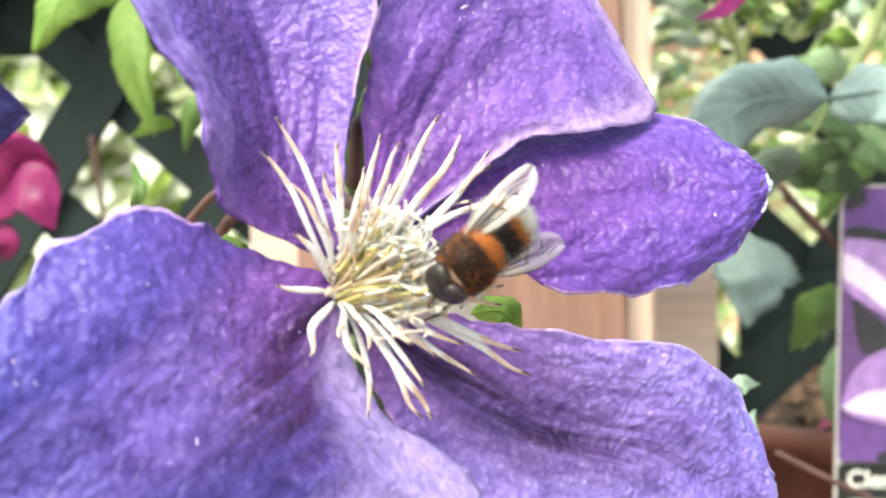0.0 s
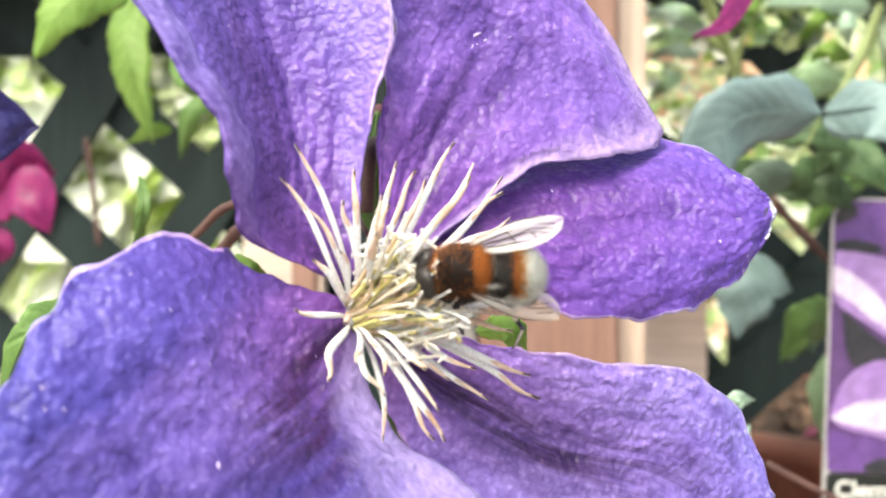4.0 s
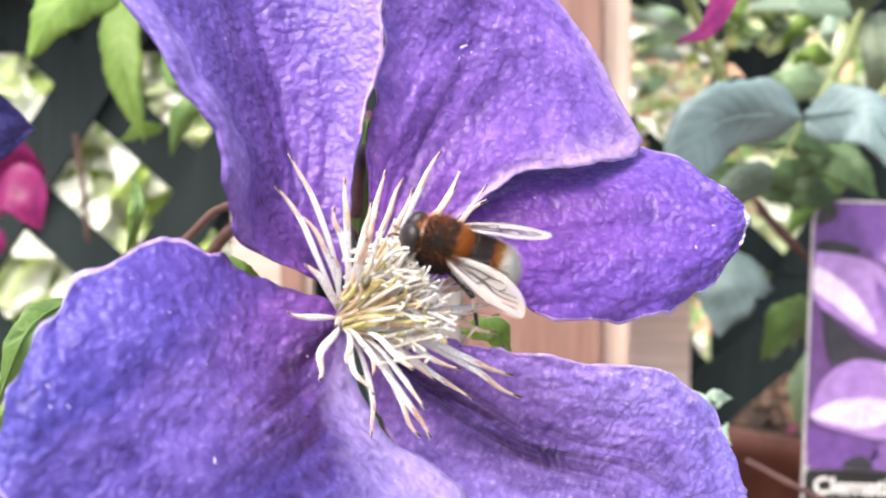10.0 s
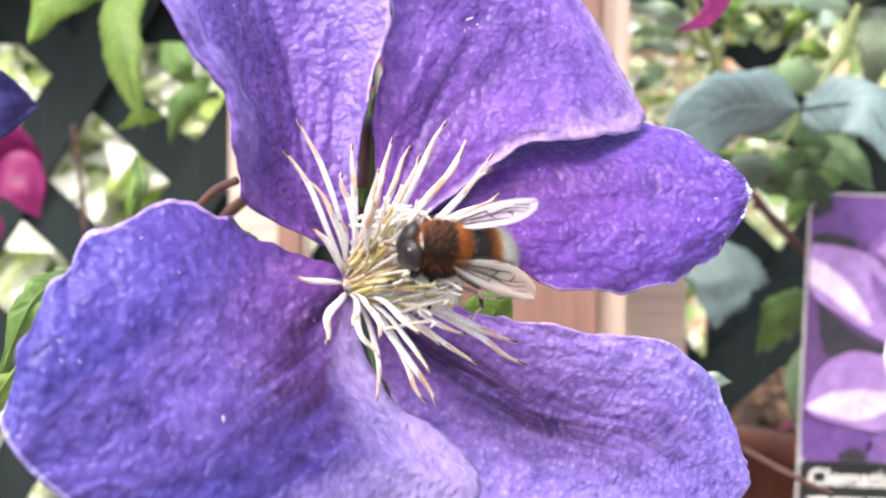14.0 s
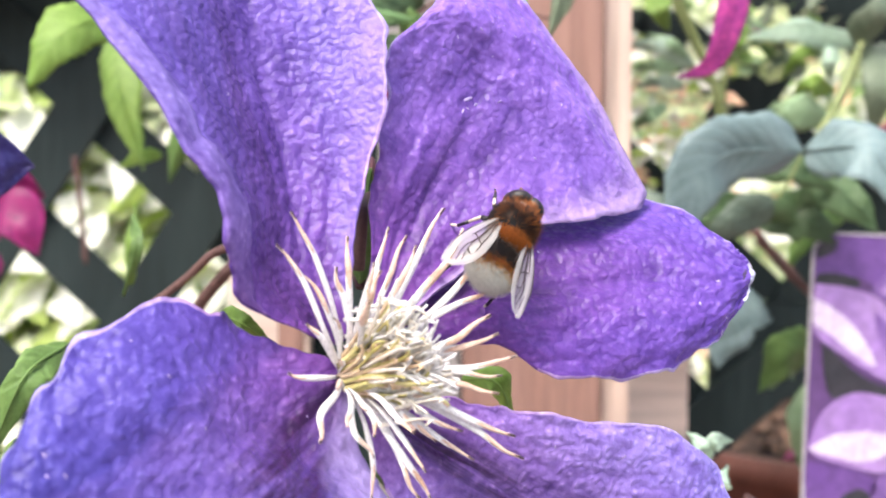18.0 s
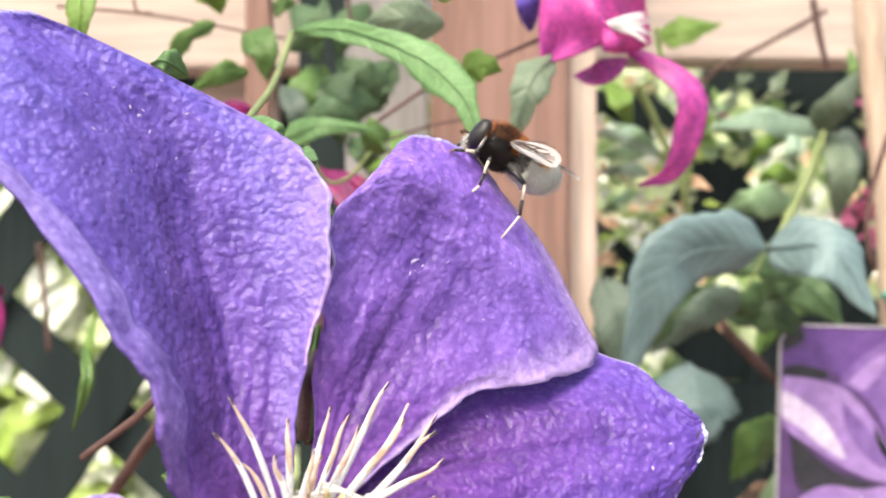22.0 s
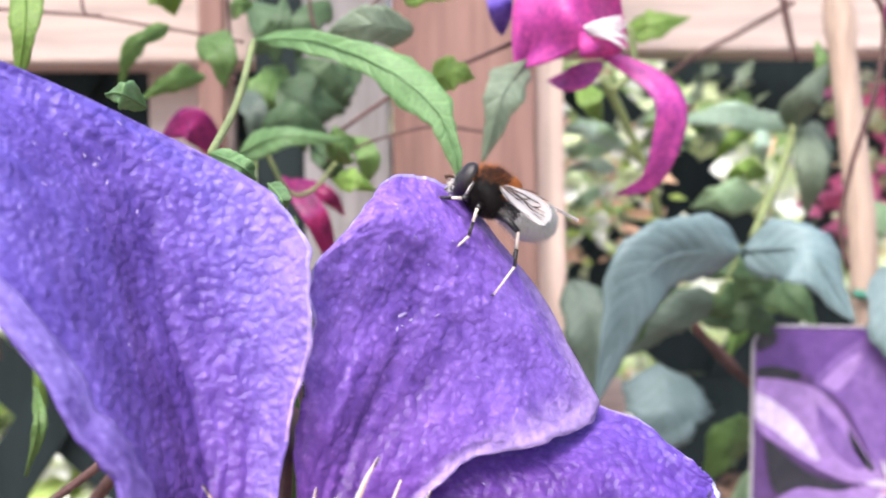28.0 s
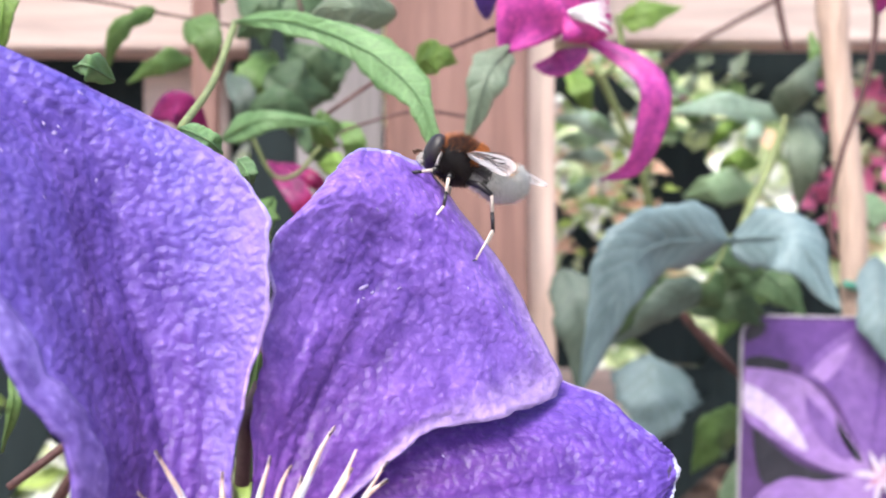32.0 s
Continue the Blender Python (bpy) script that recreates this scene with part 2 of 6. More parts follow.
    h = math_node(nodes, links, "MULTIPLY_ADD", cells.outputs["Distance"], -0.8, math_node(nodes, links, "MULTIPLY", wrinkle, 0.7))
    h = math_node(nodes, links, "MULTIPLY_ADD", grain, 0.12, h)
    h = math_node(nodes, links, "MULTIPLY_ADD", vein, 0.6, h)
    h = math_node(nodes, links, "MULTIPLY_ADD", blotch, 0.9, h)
    h = math_node(nodes, links, "MULTIPLY_ADD", streak, 0.02, h)
    bump(nodes, links, b, h, min(1.0, relief), 0.00042 * relief)
    b.inputs["Sheen Weight"].default_value = 0.03
    thin(nodes, links, b, colour, share)
    return m


BAR = (0.036, 0.008, 0.070)
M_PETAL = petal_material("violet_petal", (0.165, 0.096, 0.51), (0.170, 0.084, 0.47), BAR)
# its pale rim colour paints the satin sheen beside the ribs
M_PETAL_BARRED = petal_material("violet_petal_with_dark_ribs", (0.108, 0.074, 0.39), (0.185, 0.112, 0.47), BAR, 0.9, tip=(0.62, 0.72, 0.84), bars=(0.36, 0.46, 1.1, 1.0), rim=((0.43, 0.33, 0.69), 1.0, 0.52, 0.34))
# real ribs, plus sun shading put into colour: left darkened, right rim paled
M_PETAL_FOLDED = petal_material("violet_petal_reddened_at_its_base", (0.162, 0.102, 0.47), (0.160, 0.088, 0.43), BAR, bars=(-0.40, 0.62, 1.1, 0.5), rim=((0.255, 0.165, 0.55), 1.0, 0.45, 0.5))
# brightened tip and pale rim paint the skyward gloss into the colour
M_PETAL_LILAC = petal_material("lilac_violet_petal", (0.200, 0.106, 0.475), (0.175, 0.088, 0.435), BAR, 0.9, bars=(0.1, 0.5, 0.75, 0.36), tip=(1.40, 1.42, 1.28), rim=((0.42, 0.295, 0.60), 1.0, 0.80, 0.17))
# darker copy: the shade of the petal above is put into its colour
M_PETAL_SHADED = petal_material("shaded_violet_petal", (0.142, 0.066, 0.395), (0.145, 0.060, 0.365), BAR, 0.9, bars=(-0.2, 0.6, 0.6, 0.5))
# paler copy: the satin shine is put into the base colour
M_PETAL_SHEEN = petal_material("violet_petal_with_painted_sheen", (0.30, 0.205, 0.63), (0.28, 0.175, 0.59), BAR, bars=(0.12, 0.5, 1.1, 0.95))
M_PETAL_EDGE = petal_material("pale_petal_back", (0.215, 0.155, 0.49), (0.205, 0.145, 0.48), BAR, 0.7, rough=0.6, tip=(1.0, 1.0, 1.0))
M_PETAL_RIM = petal_material("petal_rim", (0.42, 0.32, 0.66), (0.40, 0.30, 0.64), BAR, 0.6)
M_TORN = petal_material("bleached_torn_tip", (0.66, 0.56, 0.76), (0.72, 0.64, 0.78), BAR, 0.8)
M_WITHERED = petal_material("withered_streak", (0.05, 0.03, 0.06), (0.07, 0.04, 0.10), BAR, 0.8)
M_DARK_PETAL = petal_material("deep_violet_petal", (0.05, 0.035, 0.18), (0.05, 0.035, 0.16), BAR, 0.5)
M_MAGENTA = petal_material("magenta_petal", (0.56, 0.075, 0.38), (0.52, 0.07, 0.36), BAR, 0.3, 0.3, tip=(1.0, 1.0, 1.0))
M_MAROON = petal_material("maroon_petal", (0.30, 0.018, 0.15), (0.26, 0.016, 0.13), BAR, 0.3, 0.25, tip=(1.0, 1.0, 1.0))
M_FILAMENT = mottled("white_filament", (0.83, 0.79, 0.81), (0.90, 0.89, 0.88), 400, 0.55, 0.15, 0.0002, through_share=0.2)
M_ANTHER = mottled("tan_anther", (0.50, 0.31, 0.23), (0.74, 0.56, 0.46), 500, 0.6, 0.3, 0.0002)
M_TIP = mottled("dark_anther_tip", (0.03, 0.018, 0.02), (0.09, 0.05, 0.05), 500, 0.6)
M_STYLE = mottled("cream_style", (0.74, 0.66, 0.56), (0.90, 0.86, 0.79), 300, 0.55, 0.2, 0.0002, through_share=0.25)
M_TUFT = mottled("white_style_tip", (0.90, 0.88, 0.84), (0.93, 0.92, 0.89), 300, 0.5, 0.1, 0.0001, through_share=0.4)
M_STYLE_TAN = mottled("tan_style", (0.44, 0.30, 0.18), (0.68, 0.53, 0.37), 300, 0.55, 0.2, 0.0002)
M_CARPEL = mottled("yellow_green_carpel", (0.40, 0.35, 0.11), (0.60, 0.54, 0.25), 300, 0.5, 0.3, 0.0002)
M_LEAF_BRIGHT = leaf_material("bright_leaf", (0.19, 0.33, 0.055), (0.29, 0.44, 0.10), 0.5, 0.38)
M_LEAF_GREEN = leaf_material("green_leaf", (0.115, 0.22, 0.055), (0.19, 0.31, 0.09), 0.5, 0.32)
M_LEAF_BLUE = leaf_material("blue_green_leaf", (0.115, 0.175, 0.178), (0.185, 0.255, 0.262), 0.45, 0.12)
M_LEAF_SAGE = leaf_material("sage_leaf", (0.15, 0.20, 0.13), (0.22, 0.275, 0.19), 0.5, 0.2)
M_LEAF_MINT = leaf_material("minty_leaf", (0.30, 0.45, 0.25), (0.42, 0.58, 0.36), 0.5, 0.35)
M_LEAF_VINE = leaf_material("cool_green_leaf", (0.13, 0.25, 0.09), (0.19, 0.33, 0.135), 0.5, 0.3)
M_LEAF_SLATE = leaf_material("slate_green_leaf", (0.062, 0.092, 0.068), (0.10, 0.135, 0.105), 0.5, 0.12)
M_LEAF_PALE = leaf_material("pale_green_leaf", (0.42, 0.58, 0.45), (0.58, 0.72, 0.60), 0.5, 0.35)
M_LEAF_DARK = leaf_material("dark_leaf", (0.045, 0.095, 0.035), (0.085, 0.14, 0.06), 0.5, 0.2)
M_STEM = mottled("red_brown_stem", (0.075, 0.036, 0.034), (0.14, 0.072, 0.065), 150, 0.6, 0.4, 0.0005)
M_STEM_GREEN = mottled("green_stem", (0.16, 0.20, 0.07), (0.24, 0.28, 0.12), 120, 0.55, 0.3, 0.0004)
M_TRELLIS = mottled("dark_green_stain", (0.010, 0.018, 0.019), (0.018, 0.029, 0.030), 30, 0.7, 0.6, 0.0006, "Object", (1, 1, 0.08), spec=0.25)
M_POST = mottled("red_brown_timber", (0.215, 0.115, 0.092), (0.31, 0.18, 0.148), 40, 0.7, 0.5, 0.0006, "Object", (1, 1, 0.06))
# post timber with the light on its right side painted in
M_LIT_SIDE = mottled("lit_post_timber", (0.55, 0.40, 0.33), (0.70, 0.56, 0.48), 40, 0.7, 0.5, 0.0006, "Object", (1, 1, 0.05))
M_RAIL = mottled("pale_sawn_timber", (0.53, 0.41, 0.355), (0.66, 0.55, 0.50), 25, 0.7, 0.5, 0.0006, "Object", (0.06, 1, 1))
M_GREY = mottled("weathered_grey_timber", (0.21, 0.195, 0.195), (0.34, 0.32, 0.325), 30, 0.8, 0.4, 0.0006, "Object", (1, 1, 0.08))
M_CANE = mottled("bamboo_skin", (0.46, 0.33, 0.25), (0.62, 0.48, 0.39), 60, 0.5, 0.4, 0.0004, "Object", (1, 1, 0.1))
M_TERRA = mottled("terracotta_plastic", (0.15, 0.05, 0.035), (0.22, 0.085, 0.06), 40, 0.55, 0.2, 0.0004)
M_SOIL = mottled("potting_soil", (0.03, 0.016, 0.012), (0.09, 0.05, 0.035), 120, 0.95, 1.0, 0.004)
M_BARK = mottled("bark_chip", (0.05, 0.028, 0.02), (0.12, 0.07, 0.048), 90, 0.9, 0.8, 0.002)
M_BARK_PALE = mottled("pale_bark_chip", (0.17, 0.10, 0.065), (0.30, 0.19, 0.13), 90, 0.9, 0.8, 0.002)
M_TIE = mottled("green_tie", (0.04, 0.22, 0.16), (0.06, 0.28, 0.2), 100, 0.5)


# ---------------------------------------------------------------- builders
def link_mesh(name, verts, faces, mats, parent=None, label="", smooth=True, slots=None, uvs=None):
    me = bpy.data.meshes.new(name)
    me.from_pydata([tuple(v) for v in verts], [], faces)
    for m in mats if isinstance(mats, (list, tuple)) else [mats]:
        me.materials.append(m)
    if slots is not None:
        me.polygons.foreach_set("material_index", slots)
    if smooth:
        me.polygons.foreach_set("use_smooth", [True] * len(me.polygons))
    if uvs is not None:
        layer = me.uv_layers.new(name="UVMap")
        for loop in me.loops:
            layer.data[loop.index].uv = uvs[loop.vertex_index]
    me.update()
    ob = new(name, me)
    if parent:
        ob.parent = parent
    if label:
        tagged(ob, label)
    return ob


def part(name, bm, mat, parent, label="", smooth=True):
    me = bpy.data.meshes.new(name)
    bm.to_mesh(me)
    bm.free()
    me.materials.append(mat)
    if smooth:
        me.polygons.foreach_set("use_smooth", [True] * len(me.polygons))
    ob = new(name, me)
    if parent:
        ob.parent = parent
    if label:
        tagged(ob, label)
    return ob


def empty(name, at, label, category, group="", kind=""):
    ob = new(name)
    ob.empty_display_size = 0.005
    ob.matrix_world = at if isinstance(at, Matrix) else Matrix.Translation(at)
    return tagged(ob, label, category, group, kind)


def smooth_curve(points, count):
    """Catmull-Rom through the given points."""
    p = [Vector(q) for q in points]
    p = [2 * p[0] - p[1]] + p + [2 * p[-1] - p[-2]]
    out = []
    for i in range(count):
        s = i / (count - 1) * (len(p) - 3)
        k = min(int(s), len(p) - 4)
        t = s - k
        a, b, c, d = p[k:k + 4]
        out.append(0.5 * (2 * b + (c - a) * t + (2 * a - 5 * b + 4 * c - d) * t * t + (3 * b - a - 3 * c + d) * t ** 3))
    return out


def tube_data(points, radii, sides=8, flat=1.0, cap=True, face=None):
    """Verts and faces of a tube along points; flat squashes it towards a strap that faces the given way."""
    verts, faces = [], []
    n = len(points)
    ref = Vector(face) if face else Vector((0.3, -1, 0.2))
    for i, p in enumerate(points):
        d = (points[min(i + 1, n - 1)] - points[max(i - 1, 0)]).normalized()
        side = d.cross(ref)
        side = side.normalized() if side.length > 1e-6 else d.orthogonal().normalized()
        up = side.cross(d).normalized()
        r = radii[i] if isinstance(radii, (list, tuple)) else radii
        for k in range(sides):
            a = 2 * math.pi * k / sides
            verts.append(p + side * (math.cos(a) * r) + up * (math.sin(a) * r * flat))
    for i in range(n - 1):
        for k in range(sides):
            a, b = i * sides + k, i * sides + (k + 1) % sides
            faces.append((a, b, b + sides, a + sides))
    if cap:
        faces.append(tuple(reversed(range(sides))))
        faces.append(tuple(range((n - 1) * sides, n * sides)))
    return verts, faces


def tube(name, points, radii, mat, parent=None, label="", sides=8, flat=1.0, count=0, face=None):
    pts = smooth_curve(points, count) if count else [Vector(p) for p in points]
    if isinstance(radii, tuple) and len(radii) != len(pts):
        radii = [radii[0] + (radii[-1] - radii[0]) * i / (len(pts) - 1) for i in range(len(pts))]
    v, f = tube_data(pts, radii, sides, flat, True, face)
    return link_mesh(name, v, f, mat, parent, label)


def box(name, lo, hi, mat, parent=None, label="", bevel=0.0015):
    bm = bmesh.new()
    bmesh.ops.create_cube(bm, size=1.0)
    lo, hi = Vector(lo), Vector(hi)
    for v in bm.verts:
        v.co = Vector([(lo[i] + hi[i]) / 2 + v.co[i] * (hi[i] - lo[i]) for i in range(3)])
    if bevel:
        bmesh.ops.bevel(bm, geom=bm.edges[:], offset=bevel, segments=2, affect="EDGES")
    return part(name, bm, mat, parent, label, smooth=False)


def ball(name, centre, radii, mat, parent=None, label="", turn=None, seg=20):
    bm = bmesh.new()
    bmesh.ops.create_uvsphere(bm, u_segments=seg, v_segments=seg // 2 + 2, radius=1.0)
    m = Matrix.Translation(centre) @ (turn or Matrix()) @ Matrix.Diagonal((*radii, 1))
    bm.transform(m)
    return part(name, bm, mat, parent, label)


HEART = Vector((-0.0086, -0.0215, 1.1877))
AXIS = Vector((0.42, -0.86, 0.26)).normalized()


# ---------------------------------------------------------------- the violet flower
# Lofting curves of each sepal: one rim, the spine, the other rim, from base to tip, in millimetres round the flower's height.
UPPER_LEFT = [
    ((-9.7, -21.3, 1.9), (-8.7, -20.6, 2.6), (-8.1, -20.0, 3.3)),
    ((-20.6, -30.9, 8.1), (-14.6, -20.1, 10.5), (-8.0, -18.2, 12.7)),
    ((-21.7, -34.5, 17.2), (-16.3, -16.7, 21.5), (-6.6, -14.9, 24.6)),
    ((-26.4, -34.9, 27.0), (-20.2, -13.6, 35.1), (-3.7, -11.3, 38.6)),
    ((-37.1, -33.1, 41.5), (-26.0, -10.8, 54.0), (-6.4, -7.2, 49.0)),
    ((-48.0, -29.1, 53.0), (-36.1, -13.1, 62.4), (-16.6, -3.9, 56.6)),
    ((-51.8, -19.2, 65.7), (-46.5, -15.1, 69.6), (-40.8, -10.9, 67.4)),
]
UPPER_RIGHT = [
    ((-5.7, -18.5, 4.6), (-4.6, -18.1, 3.9), (-3.9, -18.0, 3.1)),
    ((-6.2, -11.0, 20.2), (-1.4, -10.5, 14.1), (7.5, -8.7, 11.5)),
    ((-5.5, -9.1, 28.8), (2.2, -6.1, 22.8), (15.1, -3.8, 17.0)),
    ((-4.3, -7.7, 34.9), (8.5, 0.7, 34.9), (26.3, 1.6, 18.5)),
    ((-4.1, -6.4, 42.3), (10.1, 1.8, 42.4), (35.2, 9.1, 21.8)),
    ((1.1, -0.8, 48.9), (11.7, 3.2, 47.8), (28.1, 13.3, 37.5)),
    ((4.8, 5.6, 54.1), (9.6, 8.5, 55.7), (17.0, 12.3, 52.6)),
]
RIGHT = [
    ((-8.2, -20.0, 0.2), (-8.2, -20.2, -0.5), (-7.8, -20.3, -1.2)),
    ((8.0, 0.3, 14.4), (7.9, -9.1, 6.6), (9.5, -10.6, 1.2)),
    ((18.0, 9.2, 20.6), (20.5, -4.3, 8.1), (18.8, -9.3, -3.4)),
    ((31.7, 14.5, 22.3), (31.8, -1.2, 9.7), (29.3, -6.7, -4.5)),
    ((40.2, 11.2, 20.3), (40.5, 0.2, 9.6), (38.6, -3.5, -2.5)),
    ((46.8, 5.0, 15.4), (47.2, 1.4, 9.2), (45.3, 0.0, 1.3)),
    ((50.2, 3.8, 12.4), (50.9, 3.5, 10.0), (49.0, 2.2, 5.7)),
]
LOWER_RIGHT = [
    ((-7.4, -20.5, -2.7), (-7.4, -20.7, -3.4), (-7.4, -20.9, -4.2)),
    ((3.9, -15.8, -5.7), (-0.7, -17.1, -9.2), (-5.7, -20.2, -10.8)),
    ((13.4, -12.7, -7.9), (8.6, -13.3, -15.3), (-2.8, -20.2, -18.8)),
    ((25.0, -8.5, -10.0), (20.1, -9.5, -21.7), (1.9, -19.3, -28.4)),
    ((37.5, -2.9, -12.3), (33.0, -5.3, -25.9), (12.3, -18.1, -37.5)),
    ((46.1, 1.0, -20.3), (41.7, -3.6, -31.4), (28.6, -12.0, -41.2)),
    ((50.6, 1.9, -31.2), (48.6, 0.0, -37.5), (40.7, -4.5, -42.9)),
]
LOWER_LEFT = [
    ((-10.2, -22.1, 0.0), (-9.4, -21.9, -1.1), (-8.6, -22.2, -2.9)),
    ((-19.4, -25.7, 3.2), (-15.6, -26.5, -4.4), (-6.9, -22.7, -10.7)),
    ((-24.8, -29.3, 6.9), (-18.8, -31.8, -7.4), (-3.0, -23.7, -17.7)),
    ((-29.9, -34.4, 9.0), (-21.3, -37.9, -9.7), (3.4, -22.5, -22.0)),
    ((-36.6, -42.4, 3.7), (-25.2, -43.6, -12.8), (8.4, -24.1, -28.9)),
    ((-40.5, -49.4, -3.5), (-30.8, -49.5, -16.5), (-3.1, -35.9, -33.7)),
    ((-42.2, -55.2, -14.2), (-38.5, -55.0, -20.4), (-29.5, -50.2, -28.3)),
]


def sepal(parent, name, rows, cup, seed, fold=(2.0, 2.0), lift=(0.0, 0.0), label="", mats=(M_PETAL, M_PETAL_EDGE, M_PETAL_RIM), ruffle=0.0011, rims=(True, True), na=72, nb=100, base=(0, 0, 1190), torn=False, groove=0.0):
    cols = [smooth_curve([Vector(r[k]) for r in rows], nb) for k in range(3)]
    verts, uvs, faces, slots = [], [], [], []
    rng = Vector((seed * 7.3, seed * 3.1, 0))
    for j in range(nb):
        a, s, b = cols[0][j], cols[1][j], cols[2][j]
        v = j / (nb - 1)
        for i in range(na):
            u = -1 + 2 * i / (na - 1)
            # quadratic through rim, spine, rim
            p = a * (u * (u - 1) / 2) + s * (1 - u * u) + b * (u * (u + 1) / 2)
            out = Vector((0.42, -0.86, 0.26))
            width = (a - b).length
            bulge = cup * math.sin(math.pi * abs(u)) * width * 0.06 - (0.7 * math.exp(-((u - groove) / 0.2) ** 2) + 0.22 * math.cos((u - groove) * 26) * math.exp(-((u - groove) / 0.45) ** 2)) * min(1, v * 4) * (1 - v)
            k = 0 if u < 0 else 1
            if abs(u) > fold[k]:
                bulge += lift[k] * (abs(u) - fold[k]) / (1 - fold[k]) * math.sin(math.pi * min(1, v * 1.1)) ** 0.5
            q = Vector((u * 1.5, v * 4, 0)) + rng
            wave = noise.noise(q * 1.3) * 1.0 + noise.noise(q * 3.1) * 0.5 * abs(u) + noise.noise(q * 6.0) * 0.24 + noise.noise(q * 13.0) * 0.13
            edge_wave = math.sin(v * 31 + seed * 2 + k * 1.7) * max(0, abs(u) - 0.78) * 1.5
            p = p + out * (bulge + (wave + edge_wave) * ruffle * 1000 * min(1, v * 3))
            # ragged outline
            rag = max(0.0, (max(abs(u), v * v) - 0.9) / 0.1)
            if rag:
                p = p + (p - s).normalized() * rag * (0.75 * noise.noise(Vector((v * 24 + seed, k * 9.0, 2.0))) + (2.3 if seed == 5 and k == 0 else 1.7 if seed == 1 else 1.0) * noise.noise(Vector((v * 10 + seed * 1.37, k * 9.0, 5.0))))
            verts.append(((p.x + base[0]) / 1000, (p.y + base[1]) / 1000, (p.z + base[2]) / 1000))
            uvs.append((u * max(width, 2) / 20, v * 6.0 + seed * 10))
    for j in range(nb - 1):
        for i in range(na - 1):
            n = j * na + i
            faces.append((n, n + 1, n + na + 1, n + na))
            u = -1 + 2 * (i + 0.5) / (na - 1)
            v = j / (nb - 1)
            k = 0 if u < 0 else 1
            if torn and v > 0.925 and noise.noise(Vector((u * 2.2 + 3, v * 22, 4.0))) + (v - 0.955) * 12 - 0.5 * abs(u + 0.1) > 0:
                slots.append(3)
                continue
            if torn and 0.895 < v < 0.935 and -0.25 < u + (v - 0.915) * 5 < -0.08:
                slots.append(4)
                continue
            slots.append(1 if abs(u) > fold[k] and 0.18 < v < 0.97 else 2 if (v > 0.3 and ((i == 0 and rims[0]) or (i == na - 2 and rims[1]) or j == nb - 2)) else 0)
    ob = link_mesh(name, verts, faces, list(mats), parent, label, True, slots, uvs)
    so = ob.modifiers.new("thickness", "SOLIDIFY")
    so.thickness, so.offset = 0.0003, 0
    span = ob.data.uv_layers.new(name="span")
    for loop in ob.data.loops:
        n = loop.vertex_index
        span.data[loop.index].uv = (-1 + 2 * (n % na) / (na - 1), n // na / (nb - 1))
    return ob


flower = empty("clematis_flower", (0, 0, 0), "open violet clematis flower with crinkled sepals and white stamens", "flower")
upper_right = sepal(flower, "petal", UPPER_RIGHT, 0.3, 2, (2.0, 0.925), (0, 0.5), "violet petal with a curled lower rim painted pale for its gloss", mats=(M_PETAL_LILAC, M_PETAL_LILAC, M_PETAL_RIM))
right = sepal(flower, "petal", RIGHT, 0.5, 3, label="violet petal with a torn white tip", mats=(M_PETAL_SHADED, M_PETAL_EDGE, M_PETAL_RIM, M_TORN, M_WITHERED), torn=True)
lower_right = sepal(flower, "petal", LOWER_RIGHT, 0.5, 4, label="violet petal with a dark purple bar", mats=(M_PETAL_SHEEN, M_PETAL_EDGE, M_PETAL_RIM), groove=0.1)
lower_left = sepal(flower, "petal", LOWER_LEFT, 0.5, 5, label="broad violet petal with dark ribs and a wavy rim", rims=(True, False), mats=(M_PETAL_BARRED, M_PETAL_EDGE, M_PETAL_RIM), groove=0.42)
upper_left = sepal(flower, "petal", UPPER_LEFT, 0.2, 1, label="violet petal with a pale rolled rim", mats=(M_PETAL_FOLDED, M_PETAL_EDGE, M_PETAL_RIM), rims=(False, True))


def on_petal(ob, u, v, na=72, nb=100):
    """The place and the outward normal at u across (-1 to 1) and v along (0 to 1) of a petal."""
    x, y = (u + 1) / 2 * (na - 1), v * (nb - 1)
    i, j = min(int(x), na - 2), min(int(y), nb - 2)
    fx, fy = x - i, y - j
    a, b, c, d = (ob.data.vertices[q].co for q in (j * na + i, j * na + i + 1, (j + 1) * na + i, (j + 1) * na + i + 1))
    n = (b - a).cross(c - a).normalized()
    return a * (1 - fx) * (1 - fy) + b * fx * (1 - fy) + c * (1 - fx) * fy + d * fx * fy, n if n.dot(AXIS) > 0 else -n


